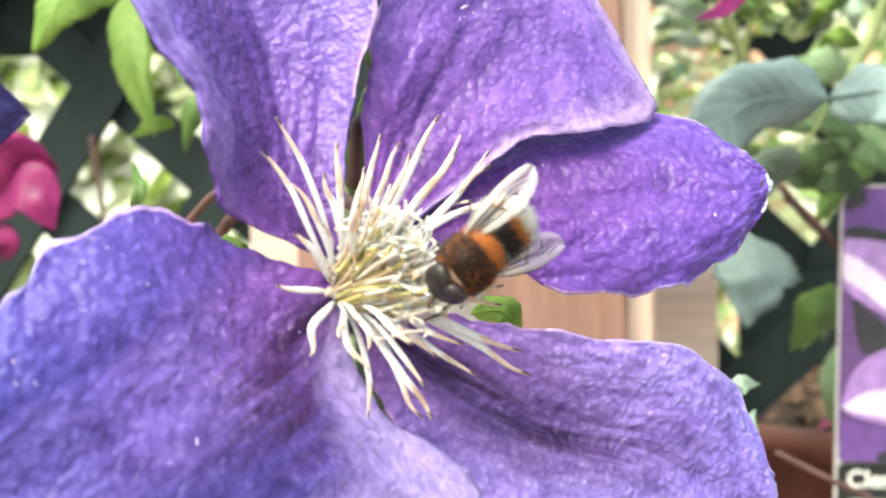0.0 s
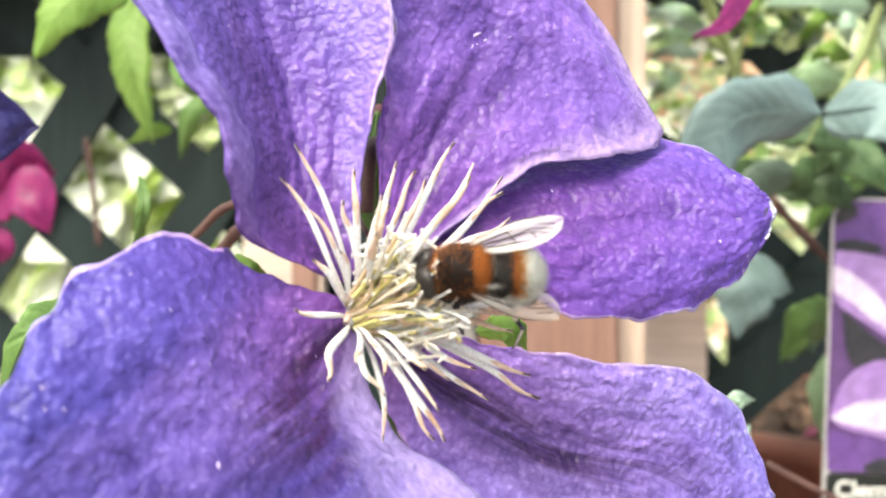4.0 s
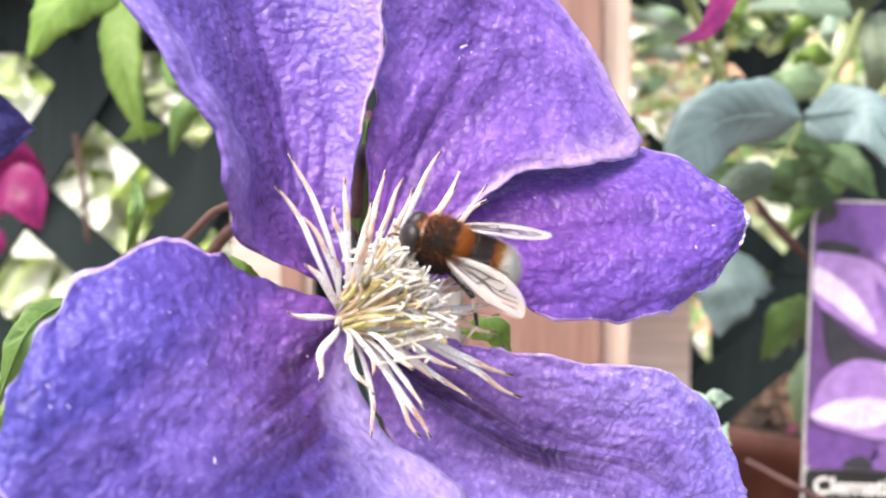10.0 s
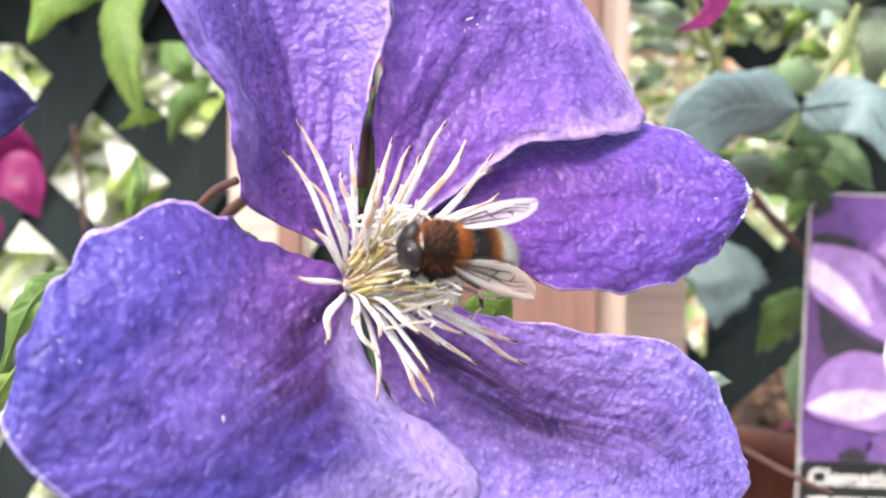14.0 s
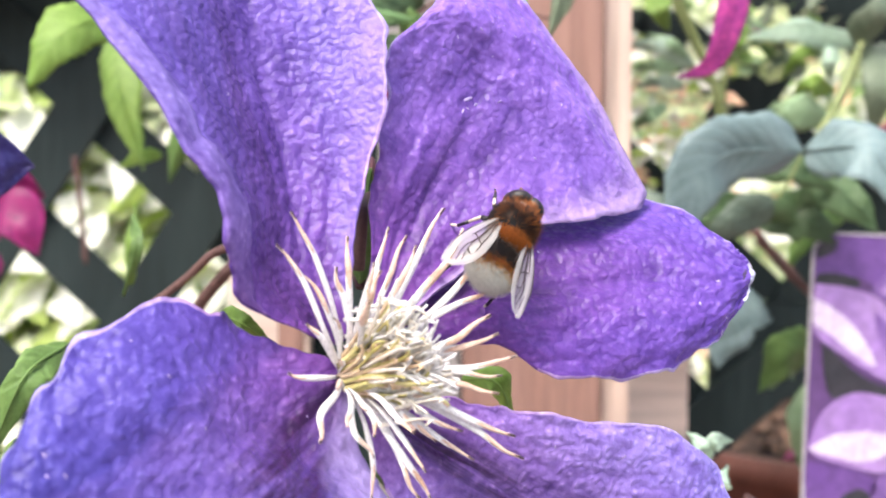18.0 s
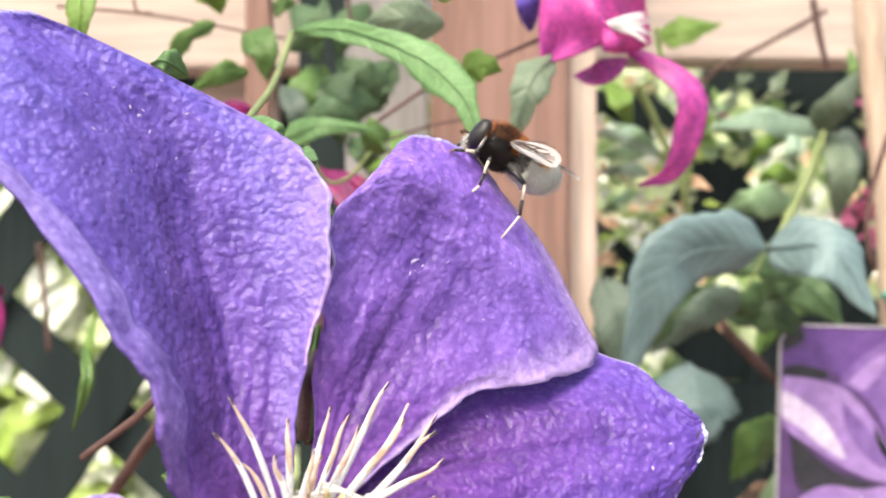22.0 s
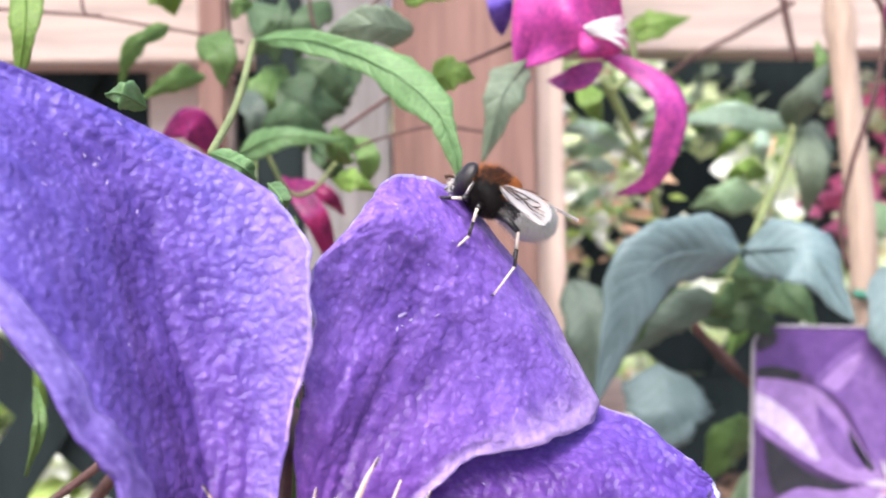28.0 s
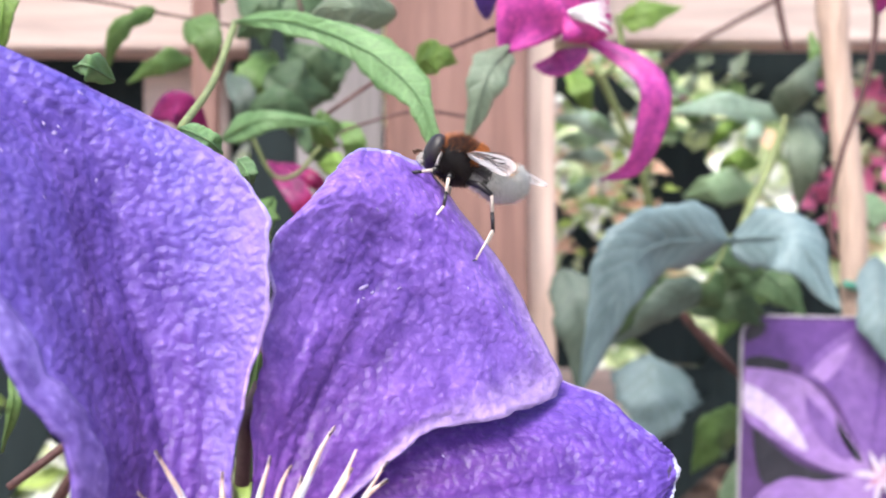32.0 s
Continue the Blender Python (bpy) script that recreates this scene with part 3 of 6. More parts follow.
def rolled_rim(ob, reach, height):
    """The rim of a petal rolled over its face, showing the paler back: how far across it reaches, from base to tip."""
    nu, nv = 12, 90
    v0, v1 = reach[0][0], reach[-1][0]
    verts, uvs, faces = [], [], []
    for j in range(nv):
        v = v0 + (v1 - v0) * j / (nv - 1)
        k = max(i for i in range(len(reach) - 1) if reach[i][0] <= v)
        f = (v - reach[k][0]) / (reach[k + 1][0] - reach[k][0])
        f = f * f * (3 - 2 * f)
        u1 = reach[k][1] * (1 - f) + reach[k + 1][1] * f
        u1 += 0.05 * (noise.noise(Vector((v * 13, 1.0, 3.0))) + 0.5 * noise.noise(Vector((v * 37, 5.0, 3.0)))) * min(1, (u1 + 1) * 6)
        for i in range(nu):
            s = i / (nu - 1)
            p, n = on_petal(ob, -1 + (u1 + 1) * s, v)
            swell = height * min(1, (u1 + 1) * 3) * math.sin(math.pi * (0.04 + 0.80 * s)) ** 0.7
            crumple = 0.00022 * noise.noise(Vector((s * 4, v * 30, 8.0)))
            verts.append(p + n * (swell + crumple + 0.00012))
            uvs.append((s * 0.8, v * 6.0 + 40))
    for j in range(nv - 1):
        for i in range(nu - 1):
            q = j * nu + i
            faces.append((q, q + 1, q + nu + 1, q + nu))
    rim = link_mesh("rolled_rim", verts, faces, M_PETAL_EDGE, ob, "pale downy rolled rim", uvs=uvs)
    so = rim.modifiers.new("thickness", "SOLIDIFY")
    so.thickness, so.offset = 0.0002, 0


rolled_rim(upper_left, [(0.115, -0.985), (0.15, -0.87), (0.2, -0.79), (0.3, -0.73), (0.4, -0.74), (0.5, -0.80), (0.6, -0.86), (0.7, -0.92), (0.84, -0.985)], 0.0008)


def stamen(tip, bend, seed, tan=False):
    rnd = random.Random(seed)
    tip = Vector(tip)
    away = tip - HEART
    flat = away - AXIS * away.dot(AXIS)
    start = HEART + flat.normalized() * 0.0014 + AXIS * 0.0004
    side = flat.cross(AXIS).normalized()
    b1, b2 = rnd.uniform(-0.0009, 0.0009), rnd.uniform(-0.0006, 0.0006)
    pts = smooth_curve([start, start.lerp(tip, 0.3) + AXIS * (0.0010 + 0.0012 * rnd.random()) + side * (bend * 0.6 + b1),
                        start.lerp(tip, 0.66) + AXIS * 0.0014 + side * (bend + b1 * 0.6 + b2), start.lerp(tip, 0.87) + AXIS * 0.0005 + side * b2, tip], 18)
    w = 0.00038 + 0.00016 * rnd.random()
    radii = [w * (0.55 + 0.6 * math.sin(math.pi * min(1.0, i / 22)) ** 1.2) * (1.0 if i < 8 else max(0.4, 1.0 - 0.085 * (i - 7))) for i in range(18)]
    v, f = tube_data(pts, radii, 8, 0.5, True, AXIS)
    ob = link_mesh("stamen", v, f, M_FILAMENT, flower)
    first = 7 if tan else 9
    k = 1.08 if tan else 0.9
    body = [p + AXIS * 0.00010 for p in pts[first:]]
    v, f = tube_data(body, [radii[first + i] * k * min(1, 0.4 + 0.3 * i) for i in range(len(body))], 7, 0.55, True, AXIS)
    link_mesh("anther", v, f, M_ANTHER, ob, "tan anther")
    if rnd.random() < 0.8:
        v, f = tube_data([p + AXIS * 0.00016 for p in pts[-3:]], [radii[-3] * 0.5, radii[-2] * 0.75, radii[-1] * 0.7], 6, 0.7, True, AXIS)
        link_mesh("anther_tip", v, f, M_TIP, ob, "dark withered tip")


# tips of the stamens in millimetres round the flower's height, with the sideways bow of each
STAMENS = [(-15.4, -23.9, 19.3), (-16.9, -25.9, 15.1), (-13.6, -24.5, 11.1), (-13.0, -26.9, 5.3), (-15.0, -28.7, -0.6), (-10.9, -30.1, -9.0), (-4.4, -28.5, -11.1), (-4.8, -27.4, -16.7), (1.4, -24.5, -17.2), (2.7, -24.9, -17.3), (0.6, -25.2, -8.2), (3.3, -24.3, -9.8), (8.1, -21.7, -12.7), (14.8, -17.6, -13.3), (13.6, -18.2, -10.2), (4.7, -24.3, -5.4), (11.3, -20.6, -4.2), (13.8, -18.0, 0.4), (11.7, -20.7, -1.8), (11.3, -18.3, 3.4), (10.2, -19.2, 5.9), (11.3, -14.4, 9.9), (10.4, -12.8, 13.3), (10.4, -11.2, 15.4), (6.1, -15.3, 15.4), (6.6, -13.6, 17.2), (4.0, -13.0, 19.9), (0.3, -17.4, 14.9), (-0.9, -17.6, 16.2), (-3.3, -17.5, 17.3), (-8.5, -20.4, 16.2), (-4.0, -22.5, 11.8)]
TAN = {2, 15, 16, 19, 20, 24, 27, 28, 30, 31}
for n, (x, y, z) in enumerate(STAMENS):
    stamen((x / 1000, y / 1000 - 0.0015, 1.19 + z / 1000), (0.0012 if n in (5, 6) else 0.0005 * math.sin(n * 2.3)), n, n in TAN)
rs = random.Random(5)
for n in range(14):
    a = 2 * math.pi * rs.random()
    e1 = AXIS.orthogonal().normalized()
    e2 = AXIS.cross(e1)
    r = 0.008 + 0.007 * rs.random()
    tip = HEART + (e1 * math.cos(a) + e2 * math.sin(a)) * r + AXIS * (0.005 + 0.006 * rs.random())
    if tip.x < HEART.x + 0.002:
        tip = tip + Vector((0.006, 0.0, 0.002))
    stamen(tip, 0.0006 * math.sin(n), 100 + n, rs.random() < 0.3)

# the heap of carpels and curling styles, leaning over to one side
LEAN = (Vector((0.80, -0.42, 0.38))).normalized()
ACROSS = LEAN.cross(Vector((0, -1, 0))).normalized()
OVER = ACROSS.cross(LEAN).normalized()
ball("receptacle", HEART + LEAN * 0.0022 - AXIS * 0.0016, (0.0013, 0.0013, 0.0026), M_CARPEL, flower, "yellow-green receptacle", LEAN.to_track_quat("Z", "Y").to_matrix().to_4x4())
for n in range(95):
    lane = rs.uniform(-1, 1)
    depth = rs.uniform(0, 1)
    root = HEART + LEAN * rs.uniform(0.0003, 0.0045) + ACROSS * lane * 0.0026 + OVER * (depth * 0.0034 - 0.0008) * (1 - 0.5 * lane * lane)
    length = rs.uniform(0.0058, 0.0100)
    way = (LEAN + ACROSS * (lane * 0.45 + rs.uniform(-0.2, 0.2)) + OVER * rs.uniform(-0.05, 0.35)).normalized()
    swirl = (ACROSS * rs.uniform(-1, 1) + OVER * rs.uniform(-0.4, 0.8)) * rs.uniform(0.0004, 0.0016)
    p = [root, root + way * length * 0.45 + swirl * 0.15, root + way * length * 0.8 + swirl * 0.5, root + way * length + swirl * 1.1, root + way * length * (1.08 if n % 4 else 0.88) + swirl * 1.9]
    kind = rs.random()
    mat = M_CARPEL if kind < 0.34 else M_STYLE_TAN if kind < 0.66 else M_STYLE
    tube("style", p, (rs.uniform(0.00022, 0.00034), 0.00016), mat, flower, sides=6, count=16, flat=0.8)
# short ripe carpels round the foot of the heap
for n in range(46):
    lane = rs.uniform(-1, 1)
    root = HEART + LEAN * rs.uniform(0.0004, 0.0030) + ACROSS * lane * 0.0024 + OVER * rs.uniform(0.0004, 0.0024)
    way = (LEAN + ACROSS * (lane * 0.3 + rs.uniform(-0.15, 0.15)) + OVER * rs.uniform(0.0, 0.25)).normalized()
    ln = rs.uniform(0.0030, 0.0050)
    p = [root, root + way * ln * 0.5 + OVER * 0.0003, root + way * ln + ACROSS * rs.uniform(-0.0006, 0.0006)]
    tube("carpel", p, (0.00040, 0.00022), M_CARPEL if n % 5 < 3 else M_STYLE_TAN, flower, sides=6, count=8, flat=0.7)
# crowded white tuft at the end of the heap
for n in range(150):
    c = HEART + LEAN * rs.uniform(0.0078, 0.0128) + ACROSS * rs.gauss(0, 0.0030) + OVER * rs.uniform(-0.0014, 0.0022)
    w = (LEAN + ACROSS * rs.uniform(-0.5, 0.5) + OVER * rs.uniform(-0.25, 0.4)).normalized()
    curl = (ACROSS * rs.uniform(-1, 1) + OVER * rs.uniform(-0.5, 0.6)) * 0.0015
    p = [c - w * 0.0052, c - w * 0.0024 + curl * 0.1, c + curl * 0.4, c + w * 0.0018 + curl, c + w * (0.0032 if n % 3 else 0.0012) + curl * 1.7]
    tube("style", p, (0.00030, 0.00017), (M_STYLE, M_FILAMENT, M_TUFT)[n % 3], flower, sides=5, count=11, flat=0.8)
# flower stalk behind
tube("stalk", [HEART - AXIS * 0.001, HEART - AXIS * 0.012, HEART + Vector((0.004, 0.035, 0.008)), HEART + Vector((-0.03, 0.09, 0.012)), HEART + Vector((-0.07, 0.15, -0.03))], (0.0012, 0.0014), M_STEM, flower, "red-brown flower stalk", count=24)


def scar(ob, u, v, size, seed):
    """A small pale scar or torn fleck lying on a petal."""
    rnd = random.Random(seed)
    at, n = on_petal(ob, u, v)
    e1 = n.orthogonal().normalized()
    e2 = n.cross(e1)
    c = at + n * 0.00016
    turn, long = rnd.uniform(0, 3.1), rnd.uniform(1.2, 2.0)
    verts, k = [], 12
    for h in (0.00005, -0.0002):
        for i in range(k):
            a = 2 * math.pi * i / k
            r = size * 0.00052 * rnd.uniform(0.8, 1.08)
            x, y = math.cos(a) * r * long, math.sin(a) * r / long
            verts.append(c + e1 * (x * math.cos(turn) - y * math.sin(turn)) + e2 * (x * math.sin(turn) + y * math.cos(turn)) + n * h)
    faces = [tuple(range(k)), tuple(range(k, 2 * k))[::-1]] + [(i, i + k, (i + 1) % k + k, (i + 1) % k) for i in range(k)]
    link_mesh("scar", verts, faces, M_SCAR, ob)


M_SCAR = mottled("pale_scar", (0.32, 0.24, 0.54), (0.48, 0.39, 0.64), 600, 0.6)
# where each petal is scarred: across, along, size in millimetres
for ob, spots in (
    (upper_right, ((-0.10, 0.51, 0.92), (-0.10, 0.48, 0.50), (-0.01, 0.51, 0.50), (0.15, 0.55, 0.42), (0.69, 0.92, 0.36), (0.61, 0.87, 0.35), (0.72, 0.72, 0.35), (-0.07, 0.49, 0.30), (-0.44, 0.86, 0.38), (0.01, 0.86, 0.39), (0.18, 0.82, 0.31), (0.21, 0.74, 0.31), (0.55, 0.90, 0.24), (0.07, 0.84, 0.23), (0.41, 0.91, 0.32), (-0.15, 0.77, 0.38), (-0.27, 0.69, 0.30), (0.04, 0.70, 0.23), (0.55, 0.49, 0.34), (0.49, 0.68, 0.35))),
    (right, ((-0.01, 0.77, 0.44), (0.32, 0.70, 0.52), (0.92, 0.83, 0.44), (-0.80, 0.78, 0.36), (0.66, 0.82, 0.35), (-0.47, 0.30, 0.34))),
    (lower_right, ((-0.63, 0.56, 0.42), (-0.61, 0.43, 0.32))),
    (lower_left, ((-0.55, 0.50, 0.36), (-0.60, 0.80, 0.45), (-0.50, 0.82, 0.32), (-0.42, 0.79, 0.38), (0.18, 0.70, 0.53), (-0.15, 0.36, 0.21), (-0.82, 0.56, 0.33), (-0.20, 0.48, 0.27), (0.34, 0.17, 0.22))),
    (upper_left, ((-0.13, 0.70, 0.64), (-0.13, 0.72, 0.43), (-0.07, 0.71, 0.36), (-0.15, 0.67, 0.43), (0.38, 0.81, 0.52), (0.21, 0.70, 0.44), (-0.04, 0.63, 0.36), (-0.07, 0.77, 0.43), (0.18, 0.64, 0.29), (-0.47, 0.70, 0.41), (-0.41, 0.63, 0.27), (0.41, 0.66, 0.29), (-0.30, 0.76, 0.35), (-0.41, 0.52, 0.38), (-0.86, 0.57, 0.36))),
):
    for n, (u, v, size) in enumerate(spots):
        scar(ob, u, v, size, n + len(spots))


# ---------------------------------------------------------------- the hoverfly
def wing_material():
    m, nodes, links, b = material("wing_membrane", 0.2, 0, 0.9)
    b.inputs["Base Color"].default_value = (0.74, 0.69, 0.68, 1)
    tc = nodes.new("ShaderNodeTexCoord").outputs["Object"]
    n = noise_tex(nodes, links, tc, 260, 3, 0.5)
    bump(nodes, links, b, n, 0.3, 0.0003)
    t = nodes.new("ShaderNodeBsdfTransparent")
    t.inputs[0].default_value = (0.93, 0.90, 0.88, 1)
    mix = nodes.new("ShaderNodeMixShader")
    # milky share of the membrane, raised to paint in the reflected sky
    mix.inputs[0].default_value = 0.40
    links.new(t.outputs[0], mix.inputs[1])
    links.new(b.outputs[0], mix.inputs[2])
    links.new(mix.outputs[0], nodes["Material Output"].inputs[0])
    return m


M_WING = wing_material()
M_VEIN = mottled("wing_vein", (0.03, 0.02, 0.02), (0.07, 0.05, 0.04), 300, 0.5)
M_CHITIN = mottled("black_chitin", (0.008, 0.007, 0.008), (0.02, 0.017, 0.018), 300, 0.32, 0.3, 0.0002, spec=0.5)
M_EYE = mottled("dark_compound_eye", (0.014, 0.011, 0.011), (0.03, 0.024, 0.024), 900, 0.32, 0.5, 0.0001, spec=0.4)
M_FUR_BLACK = mottled("black_fur", (0.012, 0.007, 0.007), (0.03, 0.018, 0.016), 300, 0.7)
M_FUR_ORANGE = mottled("orange_fur", (0.54, 0.15, 0.03), (0.74, 0.26, 0.06), 300, 0.7, through_share=0.2)
M_FUR_RUST = mottled("rust_fur", (0.42, 0.105, 0.02), (0.60, 0.19, 0.04), 300, 0.7, through_share=0.3)
M_FUR_BROWN = mottled("brown_fur", (0.06, 0.018, 0.010), (0.12, 0.036, 0.016), 300, 0.7, through_share=0.3)
M_FUR_WHITE = mottled("white_fur", (0.88, 0.86, 0.80), (0.93, 0.92, 0.88), 300, 0.7, through_share=0.15)
M_TAIL = mottled("white_tail_down", (0.90, 0.89, 0.86), (0.94, 0.93, 0.91), 900, 0.8, 0.6, 0.0003, through_share=0.3)
M_FUR_GREY = mottled("grey_fur", (0.50, 0.48, 0.46), (0.74, 0.71, 0.68), 300, 0.7, through_share=0.4)
M_FUR_GOLD = mottled("golden_fur", (0.74, 0.34, 0.06), (0.90, 0.60, 0.20), 300, 0.7, through_share=0.2)
M_LEG_PALE = mottled("cream_leg", (0.60, 0.50, 0.40), (0.75, 0.66, 0.56), 300, 0.45)
M_LEG_BROWN = mottled("brown_leg", (0.10, 0.05, 0.03), (0.2, 0.11, 0.07), 300, 0.45)
M_FACE = mottled("pale_face", (0.66, 0.62, 0.58), (0.80, 0.77, 0.74), 300, 0.5)

fly = empty("hoverfly", (0, 0, 0), "furry bumblebee-like hoverfly, black with orange bands and a white tail", "insect")


def fur(name, centre, radii, wanted, mat, count, length, parent, seed, back=0.5, stray=0.35, thick=0.045):
    """Short tapered hairs that lie backwards on an ellipsoid, where wanted(x, y, z) holds (millimetres)."""
    rnd = random.Random(seed)
    verts, faces = [], []
    c, r = Vector(centre), Vector(radii)
    made = 0
    for _ in range(count * 12):
        if made >= count:
            break
        d = Vector((rnd.gauss(0, 1), rnd.gauss(0, 1), rnd.gauss(0, 1))).normalized()
        p = c + Vector((d.x * r.x, d.y * r.y, d.z * r.z))
        if not wanted(p.x * 1000 + rnd.gauss(0, 0.22), p.y * 1000 + rnd.gauss(0, 0.32), p.z * 1000 + rnd.gauss(0, 0.28)):
            continue
        made += 1
        n = Vector((d.x / r.x, d.y / r.y, d.z / r.z)).normalized()
        w = (n + Vector((rnd.uniform(-stray, stray), -back + rnd.uniform(-stray, stray), rnd.uniform(-stray, stray)))).normalized()
        side = w.orthogonal().normalized() * thick / 1000
        up = w.cross(side).normalized() * thick / 1000
        tip = p + w * length * rnd.uniform(0.6, 1.25)
        k = len(verts)
        root = p - n * 0.0001
        verts += [root + side, root - side * 0.5 + up * 0.87, root - side * 0.5 - up * 0.87, tip]
        faces += [(k, k + 1, k + 3), (k + 1, k + 2, k + 3), (k + 2, k, k + 3)]
    return link_mesh(name, verts, faces, mat, parent)


TH, TR = (0, 0.0022, 0.0003), (0.0032, 0.0036, 0.0032)
AB, AR = (0, -0.0033, -0.0002), (0.0033, 0.0041, 0.0025)
thorax = ball("thorax", TH, TR, M_CHITIN, fly, "furry black and orange thorax", seg=28)
abdomen = ball("abdomen", AB, AR, M_CHITIN, fly, "black abdomen with golden sides and a white tail", seg=32)
fur("black_fur", TH, TR, lambda x, y, z: 0.4 < y, M_FUR_BLACK, 11000, 0.0008, thorax, 1, thick=0.035)
fur("back_fur", TH, TR, lambda x, y, z: 1.2 < y < 5.0 and z > 1.9, M_FUR_BROWN, 420, 0.0012, thorax, 4, 0.35, 0.2, 0.028)
# orange pile stands upright on the back: dark seen from above, glowing along the outline
fur("orange_pile", TH, TR, lambda x, y, z: 0.6 < y < 5.4 and z > 2.0 + 0.12 * abs(x), M_FUR_ORANGE, 270, 0.0015, thorax, 16, 0.25, 0.14, 0.020)
fur("shoulder_fur", TH, TR, lambda x, y, z: 1.0 < y < 5.2 and 1.3 < z < 2.1 and abs(x) > 1.6, M_FUR_ORANGE, 300, 0.0013, thorax, 19, 0.4, 0.16, 0.022)
fur("collar_fur", TH, TR, lambda x, y, z: y >= 4.9 and z > 0.5, M_FUR_RUST, 1100, 0.0013, thorax, 2, 0.3, 0.2, 0.032)
fur("scutellum_fur", TH, TR, lambda x, y, z: y <= 0.45 and z > 0.5, M_FUR_ORANGE, 4200, 0.0013, thorax, 3, 0.7, thick=0.036)
fur("black_fur", AB, AR, lambda x, y, z: -4.3 < y < -1.0 and z > -0.6 and abs(x) < 2.9, M_FUR_BLACK, 4000, 0.0007, abdomen, 5, thick=0.035)
fur("grey_fur", AB, AR, lambda x, y, z: (-1.7 < y < 0.6 and z > 0.0) or (z < -0.8 and y > -2.0), M_FUR_GREY, 3000, 0.0008, abdomen, 6, 0.8, 0.3, 0.03)
fur("rust_fur", AB, AR, lambda x, y, z: -5.1 < y <= -4.1 and z > 0.3, M_FUR_RUST, 1700, 0.0009, abdomen, 17, 0.8, thick=0.034)
fur("golden_fur", AB, AR, lambda x, y, z: -5.6 < y <= -4.9 and z > 0.2, M_FUR_GOLD, 1300, 0.0010, abdomen, 7, 0.8, thick=0.034)
fur("tail_fur", AB, AR, lambda x, y, z: y <= -5.4 or (y < -3.0 and z < 0.3), M_FUR_WHITE, 5200, 0.0015, abdomen, 8, 0.6, thick=0.038)
fur("dark_tail_fur", AB, AR, lambda x, y, z: -5.4 < y < -3.4 and -1.8 < z < -0.3 and abs(x) > 1.6, M_FUR_BLACK, 110, 0.0012, abdomen, 18, 0.6, thick=0.03)
ball("tail_cap", (0, -0.0045, -0.0007), (0.00342, 0.0033, 0.0026), M_TAIL, abdomen, "white furry tail end", seg=28)
fur("belly_fringe", AB, AR, lambda x, y, z: z < -1.6 and y > -6.5, M_FUR_WHITE, 900, 0.0012, abdomen, 13, 0.3, thick=0.03)
head = ball("head", (0, 0.0060, 0.0), (0.0025, 0.0017, 0.0026), M_CHITIN, fly, "dark head with a pale face", seg=20)
ball("eye_rim", (0, 0.0050, 0.0001), (0.00280, 0.0006, 0.0026), M_FACE, head, "pale rim behind the eyes", seg=24)
for s in (-1, 1):
    ball("eye", (s * 0.0011, 0.0060, 0.0006), (0.0020, 0.0014, 0.0025), M_EYE, head, "large dark compound eye", pose(0, 0, 0, 0, s * 8, s * -22), 22)
    tube("antenna", [(s * 0.0004, 0.0077, -0.0002), (s * 0.0006, 0.0085, -0.0002), (s * 0.0010, 0.0089, -0.0006)], (0.0002, 0.00026), M_LEG_BROWN, head, sides=6, count=5)
fur("face_fur", (0, 0.0064, -0.0012), (0.0014, 0.0015, 0.0019), lambda x, y, z: y > 6.8 and z < 0, M_FUR_WHITE, 260, 0.0006, head, 9, -0.3)
tube("proboscis", [(0, 0.0074, -0.0016), (0, 0.0082, -0.0024), (0, 0.0083, -0.0034)], (0.00035, 0.0002), M_CHITIN, head, sides=6, count=6)

LEGS = [
    (0.0013, 0.0042, (0.0029, 0.0052, -0.0024), (0.0030, 0.0080, -0.0038), (0.0027, 0.0092, -0.0050)),
    (0.0016, 0.0024, (0.0037, 0.0026, -0.0028), (0.0050, 0.0018, -0.0068), (0.0056, 0.0030, -0.0098)),
    (0.0015, 0.0000, (0.0036, -0.0040, -0.0030), (0.0042, -0.0058, -0.0076), (0.0048, -0.0050, -0.0124)),
]
for s in (-1, 1):
    for x0, y0, knee, ankle, toe in LEGS:
        f = lambda p: Vector((s * p[0], p[1], p[2]))
        hip, knee, ankle, toe = f((x0, y0, -0.0022)), f(knee), f(ankle), f(toe)
        leg = tube("leg", [hip, hip.lerp(knee, 0.5) + Vector((0, 0, 0.0004)), knee], [0.00042, 0.00055, 0.00036], M_CHITIN, fly, "black leg with cream bands", 8)
        half = knee.lerp(ankle, 0.5)
        tube("upper_tibia", [knee, half], [0.00026, 0.00024], M_LEG_PALE, leg, sides=7)
        tube("lower_tibia", [half, ankle], [0.00028, 0.00026], M_CHITIN, leg, sides=7)
        bend = ankle.lerp(toe, 0.5) + Vector((0, 0, -0.0002))
        tube("tarsus", [ankle, bend, toe], [0.00021, 0.00018, 0.00014], M_LEG_BROWN if y0 > 0.004 else M_LEG_PALE, leg, sides=7)
        tube("claw", [toe, toe + Vector((s * 0.0002, 0.0004, -0.0003))], [0.00016, 0.00005], M_CHITIN, leg, sides=6)


